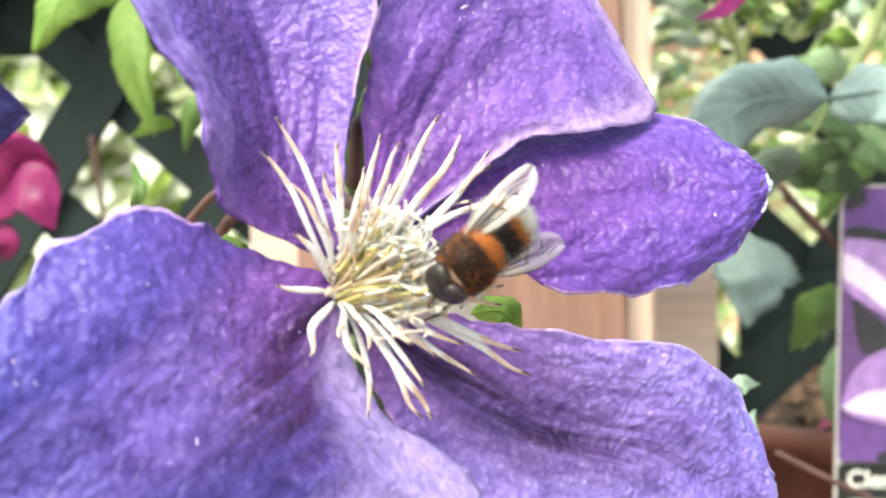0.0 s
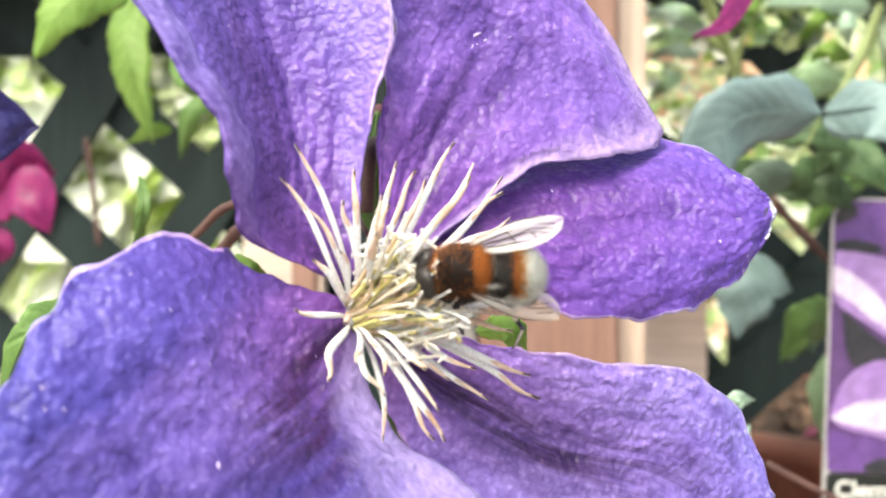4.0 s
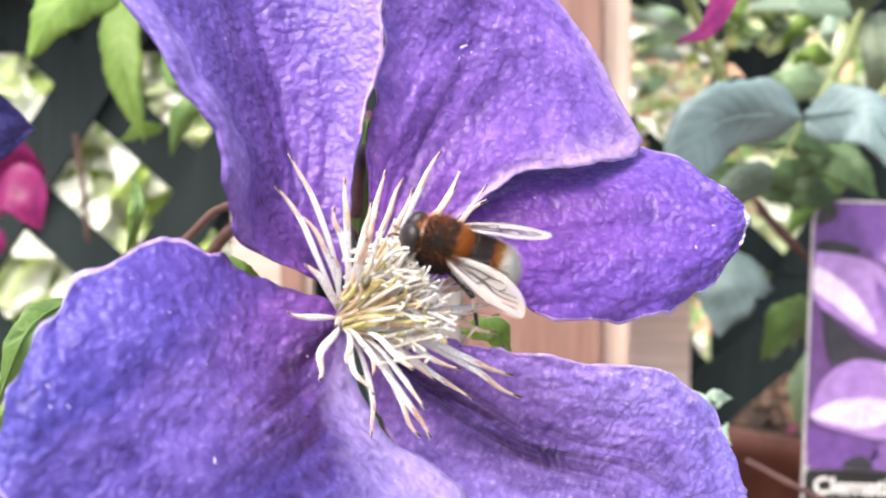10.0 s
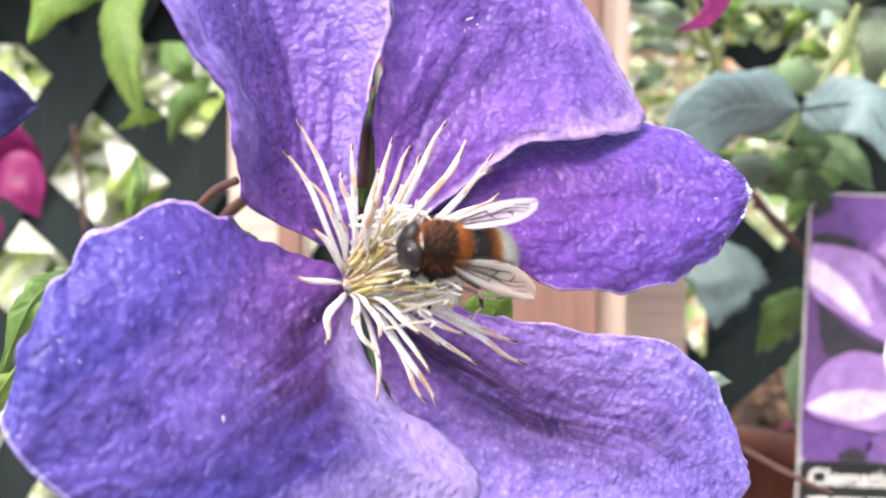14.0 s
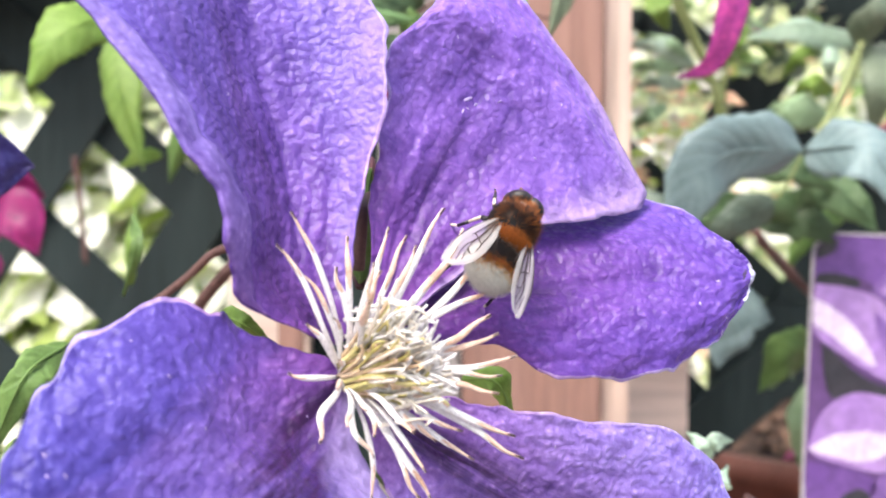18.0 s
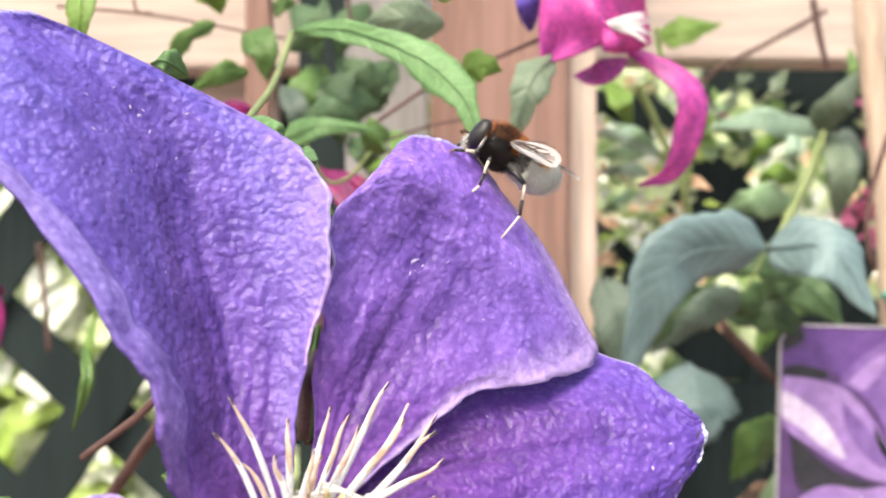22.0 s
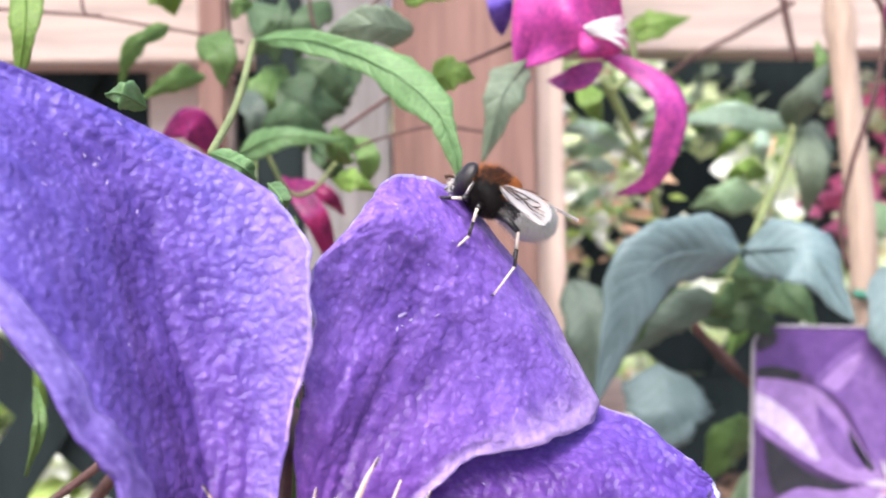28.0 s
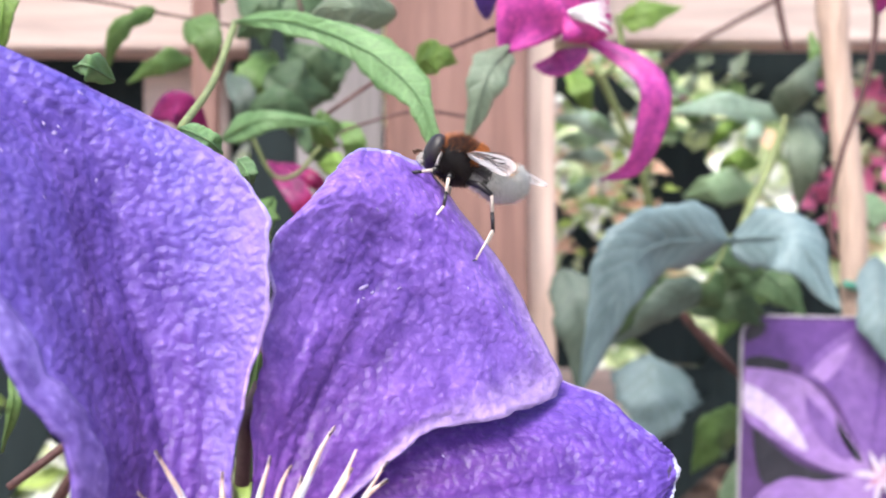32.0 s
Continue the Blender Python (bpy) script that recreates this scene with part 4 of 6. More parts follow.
def wing(side):
    """A wing whose hinge is its own origin; it points along -y."""
    n, k = 26, 9
    verts, faces = [], []
    for i in range(n):
        v = i / (n - 1)
        lead = 0.0013 * math.sin(math.pi * v) ** 0.6
        trail = 0.0034 * math.sin(math.pi * min(1, v * 0.94 + 0.03)) ** 0.55 * (0.55 + 0.55 * v)
        if v > 0.985:
            lead, trail = lead * 0.6, trail * 0.6
        for j in range(k):
            u = j / (k - 1)
            x = lead + (-trail - lead) * u
            verts.append((side * x, -0.0122 * v, 0.0004 * math.sin(math.pi * v) + 0.00025 * math.sin(u * 9)))
    for i in range(n - 1):
        for j in range(k - 1):
            a = i * k + j
            faces.append((a, a + 1, a + k + 1, a + k))
    ob = link_mesh("wing", verts, faces, M_WING, fly, "clear veined wing")
    # veins fan out from the hinge; short cross veins join them
    veins = [((0.0002, 0), (0.0010, -0.0040), (0.0012, -0.0080), (0.0002, -0.0118)), ((0.0001, 0), (0.0006, -0.0036), (0.0008, -0.0072), (0.0007, -0.0106)),
             ((0, 0), (0.0001, -0.0040), (0.0002, -0.0082), (-0.0006, -0.0114)), ((0, -0.0004), (-0.0006, -0.0040), (-0.0008, -0.0078), (-0.0018, -0.0108)),
             ((-0.0001, -0.0005), (-0.0012, -0.0038), (-0.0018, -0.0070), (-0.0030, -0.0096)), ((-0.0002, -0.0006), (-0.0017, -0.0034), (-0.0026, -0.0058), (-0.0034, -0.0078)),
             ((-0.0002, -0.0006), (-0.0018, -0.0026), (-0.0027, -0.0042), (-0.0033, -0.0056)), ((-0.0004, -0.0030), (-0.0006, -0.0058), (-0.0004, -0.0084), (-0.0012, -0.0110)),
             ((-0.0014, -0.0052), (-0.0018, -0.0070), (-0.0022, -0.0086), (-0.0030, -0.0094)), ((-0.0007, -0.0056), (-0.0011, -0.0060), (-0.0014, -0.0061), (-0.0017, -0.0065)),
             ((0.0002, -0.0052), (0.0000, -0.0055), (-0.0003, -0.0056), (-0.0006, -0.0058)), ((-0.0009, -0.0082), (-0.0014, -0.0086), (-0.0018, -0.0086), (-0.0022, -0.0085))]
    for c in veins:
        tube("vein", [(side * x, y * 0.97, 0.0004 * math.sin(math.pi * min(1, -y / 0.0122)) + 0.0001) for x, y in c], (0.00011, 0.00005), M_VEIN, ob, sides=5, count=10)
    return ob


wing_left, wing_right = wing(-1), wing(1)
FLY_ROWS = [
    (0, 0.0087, -0.0269, 1.1926, -81.1, -51.7, -166.3),
    (0.5, 0.0087, -0.0269, 1.1926, -69.6, -61.9, -169.9),
    (1, 0.0093, -0.0269, 1.1917, -68.0, -57.3, -168.0),
    (2, 0.0081, -0.0275, 1.1915, -65.6, -55.2, -179.2),
    (2.5, 0.0049, -0.0268, 1.1936, -16.7, -60.7, 116.1),
    (3, 0.0063, -0.0271, 1.1935, 6.4, -60.1, 85.5),
    (3.5, 0.0069, -0.0272, 1.1932, -1.5, -62.8, 92.4),
    (5.5, 0.0059, -0.0275, 1.1938, 17.2, -57.8, 75.7),
    (6, 0.0074, -0.0262, 1.1965, 58.1, -36.6, 45.4),
    (7, 0.0083, -0.0260, 1.1948, 38.4, -46.9, 65.2),
    (8, 0.0067, -0.0262, 1.1971, 45.6, -41.2, 55.1),
    (9, 0.0066, -0.0265, 1.1964, 43.1, -39.2, 58.2),
    (10, 0.0061, -0.0265, 1.1966, 29.9, -45.6, 67.2),
    (11, 0.0055, -0.0272, 1.1967, 2.3, -58.0, 88.5),
    (12, 0.0061, -0.0270, 1.1952, -9.6, -62.2, 104.1),
    (13, 0.0050, -0.0285, 1.1927, -18.2, -61.7, 126.8),
    (13.5, 0.0053, -0.0284, 1.1917, -18.9, -63.1, 125.6),
    (15.5, 0.0031, -0.0243, 1.2005, 60.3, -14.2, 66.6),
    (16, 0.0039, -0.0230, 1.2034, 55.8, -16.4, 66.5),
    (16.5, 0.0048, -0.0223, 1.2045, 66.3, -12.0, 62.4),
    (17, 0.0080, -0.0160, 1.2066, 68.8, 7.9, 45.0),
    (17.5, 0.0088, -0.0157, 1.2063, 66.1, 10.5, 37.6),
    (18, 0.0125, -0.0141, 1.2056, 67.3, 33.4, 17.3),
    (18.5, 0.0156, -0.0125, 1.2057, 97.3, 29.0, 11.7),
    (19, 0.0203, -0.0078, 1.2102, 95.2, 31.8, 3.4),
    (19.5, 0.0265, -0.0040, 1.2126, 108.5, 19.1, 9.8),
    (20, 0.0283, -0.0007, 1.2173, 95.2, 7.4, 18.0),
    (20.5, 0.0304, 0.0053, 1.2269, 91.2, 1.1, 45.0),
    (21, 0.0262, 0.0084, 1.2377, 73.9, 0.5, 62.0),
    (21.5, 0.0233, 0.0100, 1.2420, 36.8, -5.6, 75.0),
    (22, 0.0225, 0.0103, 1.2427, 30.7, 0.4, 86.2),
    (22.5, 0.0231, 0.0105, 1.2429, 28.8, 0.3, 85.6),
    (23, 0.0222, 0.0102, 1.2422, 24.2, 0.7, 84.5),
    (24, 0.0226, 0.0101, 1.2422, 21.6, 1.7, 83.7),
    (27, 0.0223, 0.0098, 1.2421, 26.9, 1.1, 83.6),
    (28, 0.0222, 0.0093, 1.2418, 28.5, 1.9, 84.1),
    (29, 0.0229, 0.0104, 1.2420, 31.7, 0.8, 83.5),
    (30, 0.0229, 0.0106, 1.2412, 21.5, 1.5, 83.7),
    (31, 0.0230, 0.0107, 1.2413, 20.8, 1.7, 83.9),
    (32, 0.0232, 0.0112, 1.2431, 20.1, 1.4, 83.8),
]
# spread of the left and the right wing from the body's line, the lift of each, and the droop of each, in degrees
WING_ROWS = [
    (0, 22, 8, -16, 10, 10, 20), (2, 22, 10, -10, 14, 15, 20), (2.5, 14, 16, -12, 14, 30, 10), (3.5, 10, 15, -22, 10, 40, 5), (5.5, 12, 13, -24, 10, 40, 10), (6, 12, 10, -16, 12, 30, 25), (7, 18, 9, -8, 14, 25, 25),
    (9, 20, 8, -6, 14, 25, 25), (10, 20, 8, -4, 14, 22, 25), (11, 20, 8, 4, 16, 15, 30), (12, 18, 3, 0, 14, 18, 25), (13.5, 16, 12, -14, 18, 30, 15),
    (15.5, 16, 14, 6, 6, 40, 20), (17, 12, 14, 6, 6, 40, 20), (18.5, 30, 8, 4, 4, 10, 20), (19.5, 28, 2, 2, 2, 5, 20), (20.5, 16, 12, 4, 4, 40, 20), (22, 50, 2, -5, 5, 48, 0), (24, 50, 2, -6, 5, 48, 0), (27, 50, 2, -12, 6, 43, -6), (29, 50, 2, -14, 6, 42, -10), (30, 56, 0, -10, 2, 34, -22), (32, 57, 0, -10, 0, 34, -28),
]


def motions():
    walk(fly, [(t, pose(*row)) for t, *row in FLY_ROWS])
    walk(wing_left, [(t, pose(-0.0027, 0.0012, 0.0016) @ pose(0, 0, 0, 0, 0, -l) @ pose(0, 0, 0, -up, 0, 0) @ pose(0, 0, 0, 0, -dl, 0)) for t, l, r, up, up_right, dl, dr in WING_ROWS])
    walk(wing_right, [(t, pose(0.0027, 0.0012, 0.0016) @ pose(0, 0, 0, 0, 0, r) @ pose(0, 0, 0, -up_right, 0, 0) @ pose(0, 0, 0, 0, dr, 0)) for t, l, r, up, up_right, dl, dr in WING_ROWS])


# ---------------------------------------------------------------- ground, bench and fence
def ground_sheet():
    n = 24
    xs = [(-1 if i < n else 1) * 400 * (abs(i - n) / n) ** 3 for i in range(2 * n + 1)]
    verts = [(x, y, 0.015 * noise.noise(Vector((x * 0.7, y * 0.7, 0))) if abs(x) + abs(y) < 40 else 0) for y in xs for x in xs]
    k = 2 * n + 1
    faces = [(j * k + i, j * k + i + 1, (j + 1) * k + i + 1, (j + 1) * k + i) for j in range(k - 1) for i in range(k - 1)]
    # unseen ground, made pale and neutral to throw light up from below
    m = mottled("pale_bounce_ground", (0.26, 0.24, 0.21), (0.38, 0.35, 0.31), 6, 0.9, 1.0, 0.02)
    return tagged(link_mesh("ground", verts, faces, m), "unseen garden ground under the bench, pale to bounce light", "ground", kind="structure")


ground_sheet()

bench = empty("plant_bench", (0, 0, 0), "wooden staging bench with slats carrying the potted plants", "bench")
for n in range(13):
    box("slat", (-0.7, -0.02 + n * 0.085, 0.838), (0.75, 0.055 + n * 0.085, 0.86), M_POST, bench)
for x in (-0.66, 0.69):
    for y in (0.0, 1.02):
        box("leg", (x, y, -0.01), (x + 0.045, y + 0.045, 0.8385), M_POST, bench)
    box("bearer", (x - 0.002, -0.01, 0.79), (x + 0.047, 1.08, 0.8385), M_POST, bench)

fence = empty("timber_fence", (0, 0, 0), "sawn timber fence frame with posts and a pale top rail", "fence")
box("post", (0.012, 0.305, 0.8605), (0.070, 0.365, 1.52), M_POST, fence, "red-brown stained post")
# pale strip stands in for the post's lit right face
box("lit_side", (0.0705, 0.318, 0.8605), (0.0835, 0.35, 1.52), M_LIT_SIDE, fence, "lit side of the post as a pale strip")
box("grey_board", (-0.0287, 0.372, 0.8605), (0.0115, 0.392, 1.40), M_GREY, fence, "weathered grey board")
rail = box("rail", (-0.75, 0.425, 1.333), (0.010, 0.455, 1.425), M_RAIL, fence, "pale sawn rail")
box("rail", (0.0725, 0.425, 1.338), (0.8, 0.455, 1.425), M_RAIL, fence, "pale sawn rail")
box("board", (-0.117, 0.4605, 0.8605), (-0.072, 0.4755, 1.40), M_RAIL, fence, "pale upright board")
box("board", (0.1091, 0.4905, 0.8605), (0.1469, 0.5035, 1.161), M_RAIL, fence, "pale upright board")
# two dark boards added to draw the shaded gap under the rails
box("shade_board", (-0.62, 0.4905, 1.293), (0.0, 0.503, 1.395), M_TRELLIS, fence, "dark board added for the shade under the rail")
box("shade_board", (0.1848, 0.5315, 1.318), (0.64, 0.543, 1.40), M_TRELLIS, fence, "dark board added for the shade under the rail")
box("dark_upright", (-0.0535, 0.3955, 0.8605), (-0.0300, 0.411, 1.44), M_TRELLIS, fence, "dark stained upright")
box("cane", (-0.078, 0.38, 0.86), (-0.066, 0.391, 1.50), M_POST, fence, "thin brown upright")


# the diagonal lattice behind it
trellis = empty("lattice_trellis", (0, 0, 0), "dark green stained diagonal lattice trellis", "trellis")
DA, DB = Vector((0.735, 0, -0.678)), Vector((-0.548, 0, -0.836))
CENTRE = Vector((-0.1905, 0.47, 1.2105))
STEP_A, STEP_B = 0.0915, 0.0752


def slat(middle, way, wide, y, x0, x1, z0, length=1.5):
    side = Vector((way.z, 0, -way.x))
    out = []
    for a, b in ((-1, -1), (1, -1), (1, 1), (-1, 1)):
        out.append(middle + way * a * length + side * b * wide / 2)
    bm = bmesh.new()
    lo = [bm.verts.new((p.x, y, p.z)) for p in out]
    hi = [bm.verts.new((p.x, y + 0.006, p.z)) for p in out]
    bm.faces.new(lo)
    bm.faces.new(hi[::-1])
    for i in range(4):
        bm.faces.new((lo[i], hi[i], hi[(i + 1) % 4], lo[(i + 1) % 4]))
    bmesh.ops.recalc_face_normals(bm, faces=bm.faces[:])
    # trim to the panel
    for co, no in (((0, 0, 1.336), (0, 0, 1)), ((0, 0, z0), (0, 0, -1)), ((x1, 0, 0), (1, 0, 0)), ((x0, 0, 0), (-1, 0, 0))):
        r = bmesh.ops.bisect_plane(bm, geom=bm.verts[:] + bm.edges[:] + bm.faces[:], plane_co=co, plane_no=no, clear_outer=True)
        edges = [e for e in r["geom_cut"] if isinstance(e, bmesh.types.BMEdge)]
        if edges:
            bmesh.ops.edgenet_fill(bm, edges=edges)
    if len(bm.verts) > 3:
        part("slat", bm, M_TRELLIS, trellis, smooth=False)
    else:
        bm.free()


RIGHT_CENTRE = Vector((0.1275, 0.51, 1.282))
for centre, x0, x1, z0, k, y in ((CENTRE, -0.62, 0.046, 0.861, 1.0, 0.4765), (RIGHT_CENTRE, 0.05, 0.165, 0.861, 1.066, 0.512), (RIGHT_CENTRE, 0.166, 0.64, 1.16, 1.066, 0.512)):
    for n in range(-12, 13):
        slat(centre + DA * STEP_A * k * (n + 0.5), DB, 0.0295 * k, y, x0, x1, z0)
        slat(centre + DB * STEP_B * k * (n + 0.5), DA, 0.0268 * k, y + 0.007, x0, x1, z0)

slat(Vector((0.1782, 0, 1.0984)), Vector((-0.7615, 0, -0.6482)), 0.0340, 0.5045, 0.0, 0.64, 0.861, 0.0514)  # lower_slat
box("bottom_board", (0.1655, 0.5115, 1.100), (0.64, 0.524, 1.1595), M_TRELLIS, trellis, "dark green bottom board")

cane = empty("bamboo_cane", (0, 0, 0), "split bamboo plant cane tied with a green twist", "cane")
tube("stake", [(0.1960, 0.308, 1.42), (0.1976, 0.308, 1.3386), (0.1986, 0.308, 1.328), (0.1992, 0.308, 1.318), (0.2063, 0.308, 1.2487), (0.2080, 0.308, 1.2024), (0.2105, 0.308, 0.97)], [0.0056, 0.0058, 0.0070, 0.0058, 0.0060, 0.0060, 0.0060], M_CANE, cane, sides=14)
tube("tie", [(0.2002, 0.3025, 1.2160), (0.2065, 0.3005, 1.2140), (0.2140, 0.303, 1.2120), (0.2230, 0.309, 1.2105)], 0.0019, M_TIE, cane, "green plastic tie", sides=6, count=12)


# ---------------------------------------------------------------- leaves, stems and the other blooms
LEAF_MATS = {"bright": M_LEAF_BRIGHT, "green": M_LEAF_GREEN, "blue": M_LEAF_BLUE, "dark": M_LEAF_DARK, "slate": M_LEAF_SLATE, "sage": M_LEAF_SAGE, "mint": M_LEAF_MINT, "vine": M_LEAF_VINE, "pale": M_LEAF_PALE}


def blade_data(base, mid, tip, wide, tilt, n=18, k=9, serrate=0.0, seed=0.0, blunt=0.75, bend_in=0.16):
    pts = smooth_curve([base, *(mid if isinstance(mid, list) else [mid]), tip], n)
    verts, faces, uvs = [], [], []
    for i, p in enumerate(pts):
        v = i / (n - 1)
        d = (pts[min(i + 1, n - 1)] - pts[max(i - 1, 0)]).normalized()
        away = Vector((0, -1, 0))
        side = d.cross(away).normalized()
        up = side.cross(d).normalized()
        side = (Matrix.Rotation(radians(tilt), 3, d) @ side).normalized()
        up = side.cross(d).normalized()
        w = wide / 2 * math.sin(math.pi * min(1, 0.03 + 0.97 * v ** blunt)) ** 0.9 if v < 1 else wide * 0.01
        for j in range(k):
            u = -1 + 2 * j / (k - 1)
            rim = 1 + serrate * ((0.5 - ((v * 9 + seed) % 1)) + 3.0 * noise.noise(Vector((v * 4.5 + seed, 7.0 if u > 0 else 0.0, seed)))) * abs(u) ** 3
            fold = bend_in * -abs(u) ** 1.4 * w
            ripple = 0.10 * wide * noise.noise(Vector((u * 1.2 + seed, v * 4, seed * 3)))
            verts.append(p + side * u * w * rim + up * (fold + ripple))
            uvs.append((u * wide * 50, v * (tip - base).length * 100 + seed))
    for i in range(n - 1):
        for j in range(k - 1):
            a = i * k + j
            faces.append((a, a + 1, a + k + 1, a + k))
    return verts, faces, uvs


leaf_count = [0]


def leaf(plant, kind, base, mid, tip, wide, tilt, wavy=0.13):
    leaf_count[0] += 1
    s = leaf_count[0] * 1.37
    mids = [Vector(p) for p in mid] if isinstance(mid, list) else [Vector(mid)]
    v, f, uv = blade_data(Vector(base), mids, Vector(tip), wide, tilt, 26, 9, wavy, s)
    ob = link_mesh("leaf", v, f, LEAF_MATS[kind], plant, uvs=uv)
    so = ob.modifiers.new("thickness", "SOLIDIFY")
    so.thickness = 0.0004
    pts = smooth_curve([Vector(base), *mids, Vector(tip)], 10)
    tube("midrib", [p + Vector((0, -0.0004, 0)) for p in pts], (wide * 0.014 + 0.0002, 0.0002), LEAF_MATS[kind], ob, sides=5)


def stem(plant, kind, radius, points):
    m = {"green": M_STEM_GREEN, "brown": M_STEM, "bud": M_MAROON}[kind]
    if kind == "bud":
        radii = [radius * (0.35 + 0.75 * math.sin(math.pi * i / 15)) for i in range(16)]
        tube("bud", points, radii, M_BUD, plant, "dark closed bud", sides=10, count=16)
    else:
        tube("stem", points, (radius, radius * 0.85), m, plant, sides=8, count=18)


M_BUD = mottled("dark_bud", (0.03, 0.010, 0.020), (0.09, 0.03, 0.04), 150, 0.6, 0.4, 0.0005)
near_vine = empty("clematis_vine", (0, 0, 0), "bright green climbing clematis vine with thin brown stems", "vine")
side_vine = empty("clematis_vine", (0, 0, 0), "fresh green clematis shoots in front of the trellis", "vine")
blue_vine = empty("clematis_plant", (0, 0, 0), "clematis with large blue-green leaves tied to a cane", "plant")
back_vine = empty("climbing_plant", (0, 0, 0), "light green shoots growing behind the cane", "plant")
leaf(near_vine, "vine", (-0.024, 0.115, 1.285), [(-0.010, 0.100, 1.2825), (0.006, 0.089, 1.2745), (0.0155, 0.083, 1.2660), (0.0195, 0.080, 1.2590)], (0.0215, 0.080, 1.2490), 0.0084, -5, 0.26)
leaf(near_vine, "sage", (0.014, 0.135, 1.291), (0.002, 0.127, 1.291), (-0.009, 0.135, 1.289), 0.0104, -18)
leaf(near_vine, "green", (-0.057, 0.19, 1.304), (-0.066, 0.182, 1.296), (-0.072, 0.19, 1.284), 0.0059, -27)
leaf(near_vine, "green", (-0.047, 0.18, 1.298), (-0.039, 0.167, 1.292), (-0.038, 0.17, 1.282), 0.0102, -9)
leaf(near_vine, "green", (-0.048, 0.2, 1.29), (-0.056, 0.192, 1.288), (-0.068, 0.2, 1.283), 0.0068, -18)
leaf(near_vine, "vine", (-0.035, 0.17, 1.263), (-0.022, 0.157, 1.267), (-0.004, 0.16, 1.266), 0.0080, -18)
leaf(near_vine, "bright", (-0.008, 0.17, 1.256), (-0.002, 0.157, 1.255), (0.004, 0.16, 1.252), 0.0067, -9)
leaf(near_vine, "green", (-0.009, 0.175, 1.262), (-0.005, 0.165, 1.265), (-0.001, 0.17, 1.266), 0.0115, 4)
leaf(side_vine, "bright", (-0.073, 0.1, 1.302), (-0.068, 0.087, 1.284), (-0.071, 0.09, 1.271), 0.0070, 4)
leaf(near_vine, "bright", (-0.066, 0.2, 1.324), (-0.059, 0.192, 1.314), (-0.057, 0.2, 1.309), 0.0110, 9)
leaf(near_vine, "green", (-0.041, 0.2, 1.311), (-0.036, 0.187, 1.31), (-0.032, 0.19, 1.31), 0.0081, 0)
leaf(near_vine, "bright", (0.012, 0.14, 1.3), (0.019, 0.127, 1.3), (0.028, 0.13, 1.299), 0.0058, -13)
leaf(near_vine, "bright", (0.019, 0.15, 1.28), (0.024, 0.137, 1.281), (0.03, 0.14, 1.28), 0.0093, 0)
leaf(near_vine, "sage", (0.045, 0.15, 1.286), (0.037, 0.137, 1.275), (0.032, 0.14, 1.258), 0.0099, 9)
leaf(near_vine, "green", (-0.0096, 0.0135, 1.198), (-0.0088, 0.0115, 1.207), (-0.0080, 0.0125, 1.2165), 0.0048, 10)
stem(near_vine, "brown", 0.0010, [(-0.0085, -0.004, 1.2010), (-0.0081, -0.005, 1.2055), (-0.0078, -0.004, 1.2100), (-0.0080, 0.012, 1.2120)])
leaf(near_vine, "vine", (-0.03, 0.02, 1.257), (-0.032, 0.012, 1.258), (-0.036, 0.02, 1.259), 0.0038, 0)
leaf(near_vine, "vine", (-0.022, 0.03, 1.251), (-0.016, 0.017, 1.248), (-0.014, 0.02, 1.246), 0.0040, 0)
leaf(near_vine, "vine", (-0.013, 0.03, 1.246), (-0.01, 0.017, 1.243), (-0.01, 0.02, 1.241), 0.0036, 0)
leaf(blue_vine, "bright", (0.111, 0.32, 1.328), (0.12, 0.312, 1.329), (0.139, 0.32, 1.334), 0.0133, -13)
leaf(blue_vine, "blue", (0.126, 0.33, 1.185), (0.124, 0.312, 1.168), (0.12, 0.31, 1.146), 0.0357, 2)
leaf(near_vine, "slate", (0.084, 0.31, 1.223), (0.089, 0.297, 1.203), (0.09, 0.3, 1.172), 0.0196, 4)
leaf(blue_vine, "dark", (0.137, 0.29, 1.216), (0.109, 0.277, 1.21), (0.09, 0.28, 1.191), 0.0141, -13)
leaf(blue_vine, "dark", (0.121, 0.27, 1.228), (0.138, 0.262, 1.229), (0.16, 0.27, 1.218), 0.0140, -13)
leaf(blue_vine, "dark", (0.146, 0.28, 1.229), (0.159, 0.267, 1.218), (0.172, 0.27, 1.205), 0.0172, -9)
leaf(blue_vine, "dark", (0.133, 0.3, 1.208), (0.15, 0.287, 1.209), (0.165, 0.29, 1.199), 0.0158, -9)
leaf(back_vine, "green", (0.174, 0.35, 1.149), (0.156, 0.332, 1.149), (0.144, 0.33, 1.133), 0.0208, -9)
leaf(blue_vine, "blue", (0.213, 0.3, 1.227), (0.208, 0.282, 1.203), (0.215, 0.28, 1.18), 0.0201, 4)
leaf(back_vine, "mint", (0.226, 0.36, 1.237), (0.233, 0.352, 1.247), (0.256, 0.36, 1.244), 0.0181, -9)
leaf(near_vine, "green", (-0.065, 0.08, 1.209), (-0.062, 0.072, 1.202), (-0.067, 0.08, 1.191), 0.0030, 4)
leaf(side_vine, "bright", (-0.1, 0.2, 1.276), (-0.115, 0.182, 1.265), (-0.125, 0.18, 1.248), 0.0173, -9)
leaf(side_vine, "bright", (-0.114, 0.25, 1.285), (-0.112, 0.232, 1.256), (-0.103, 0.23, 1.225), 0.0164, 9)
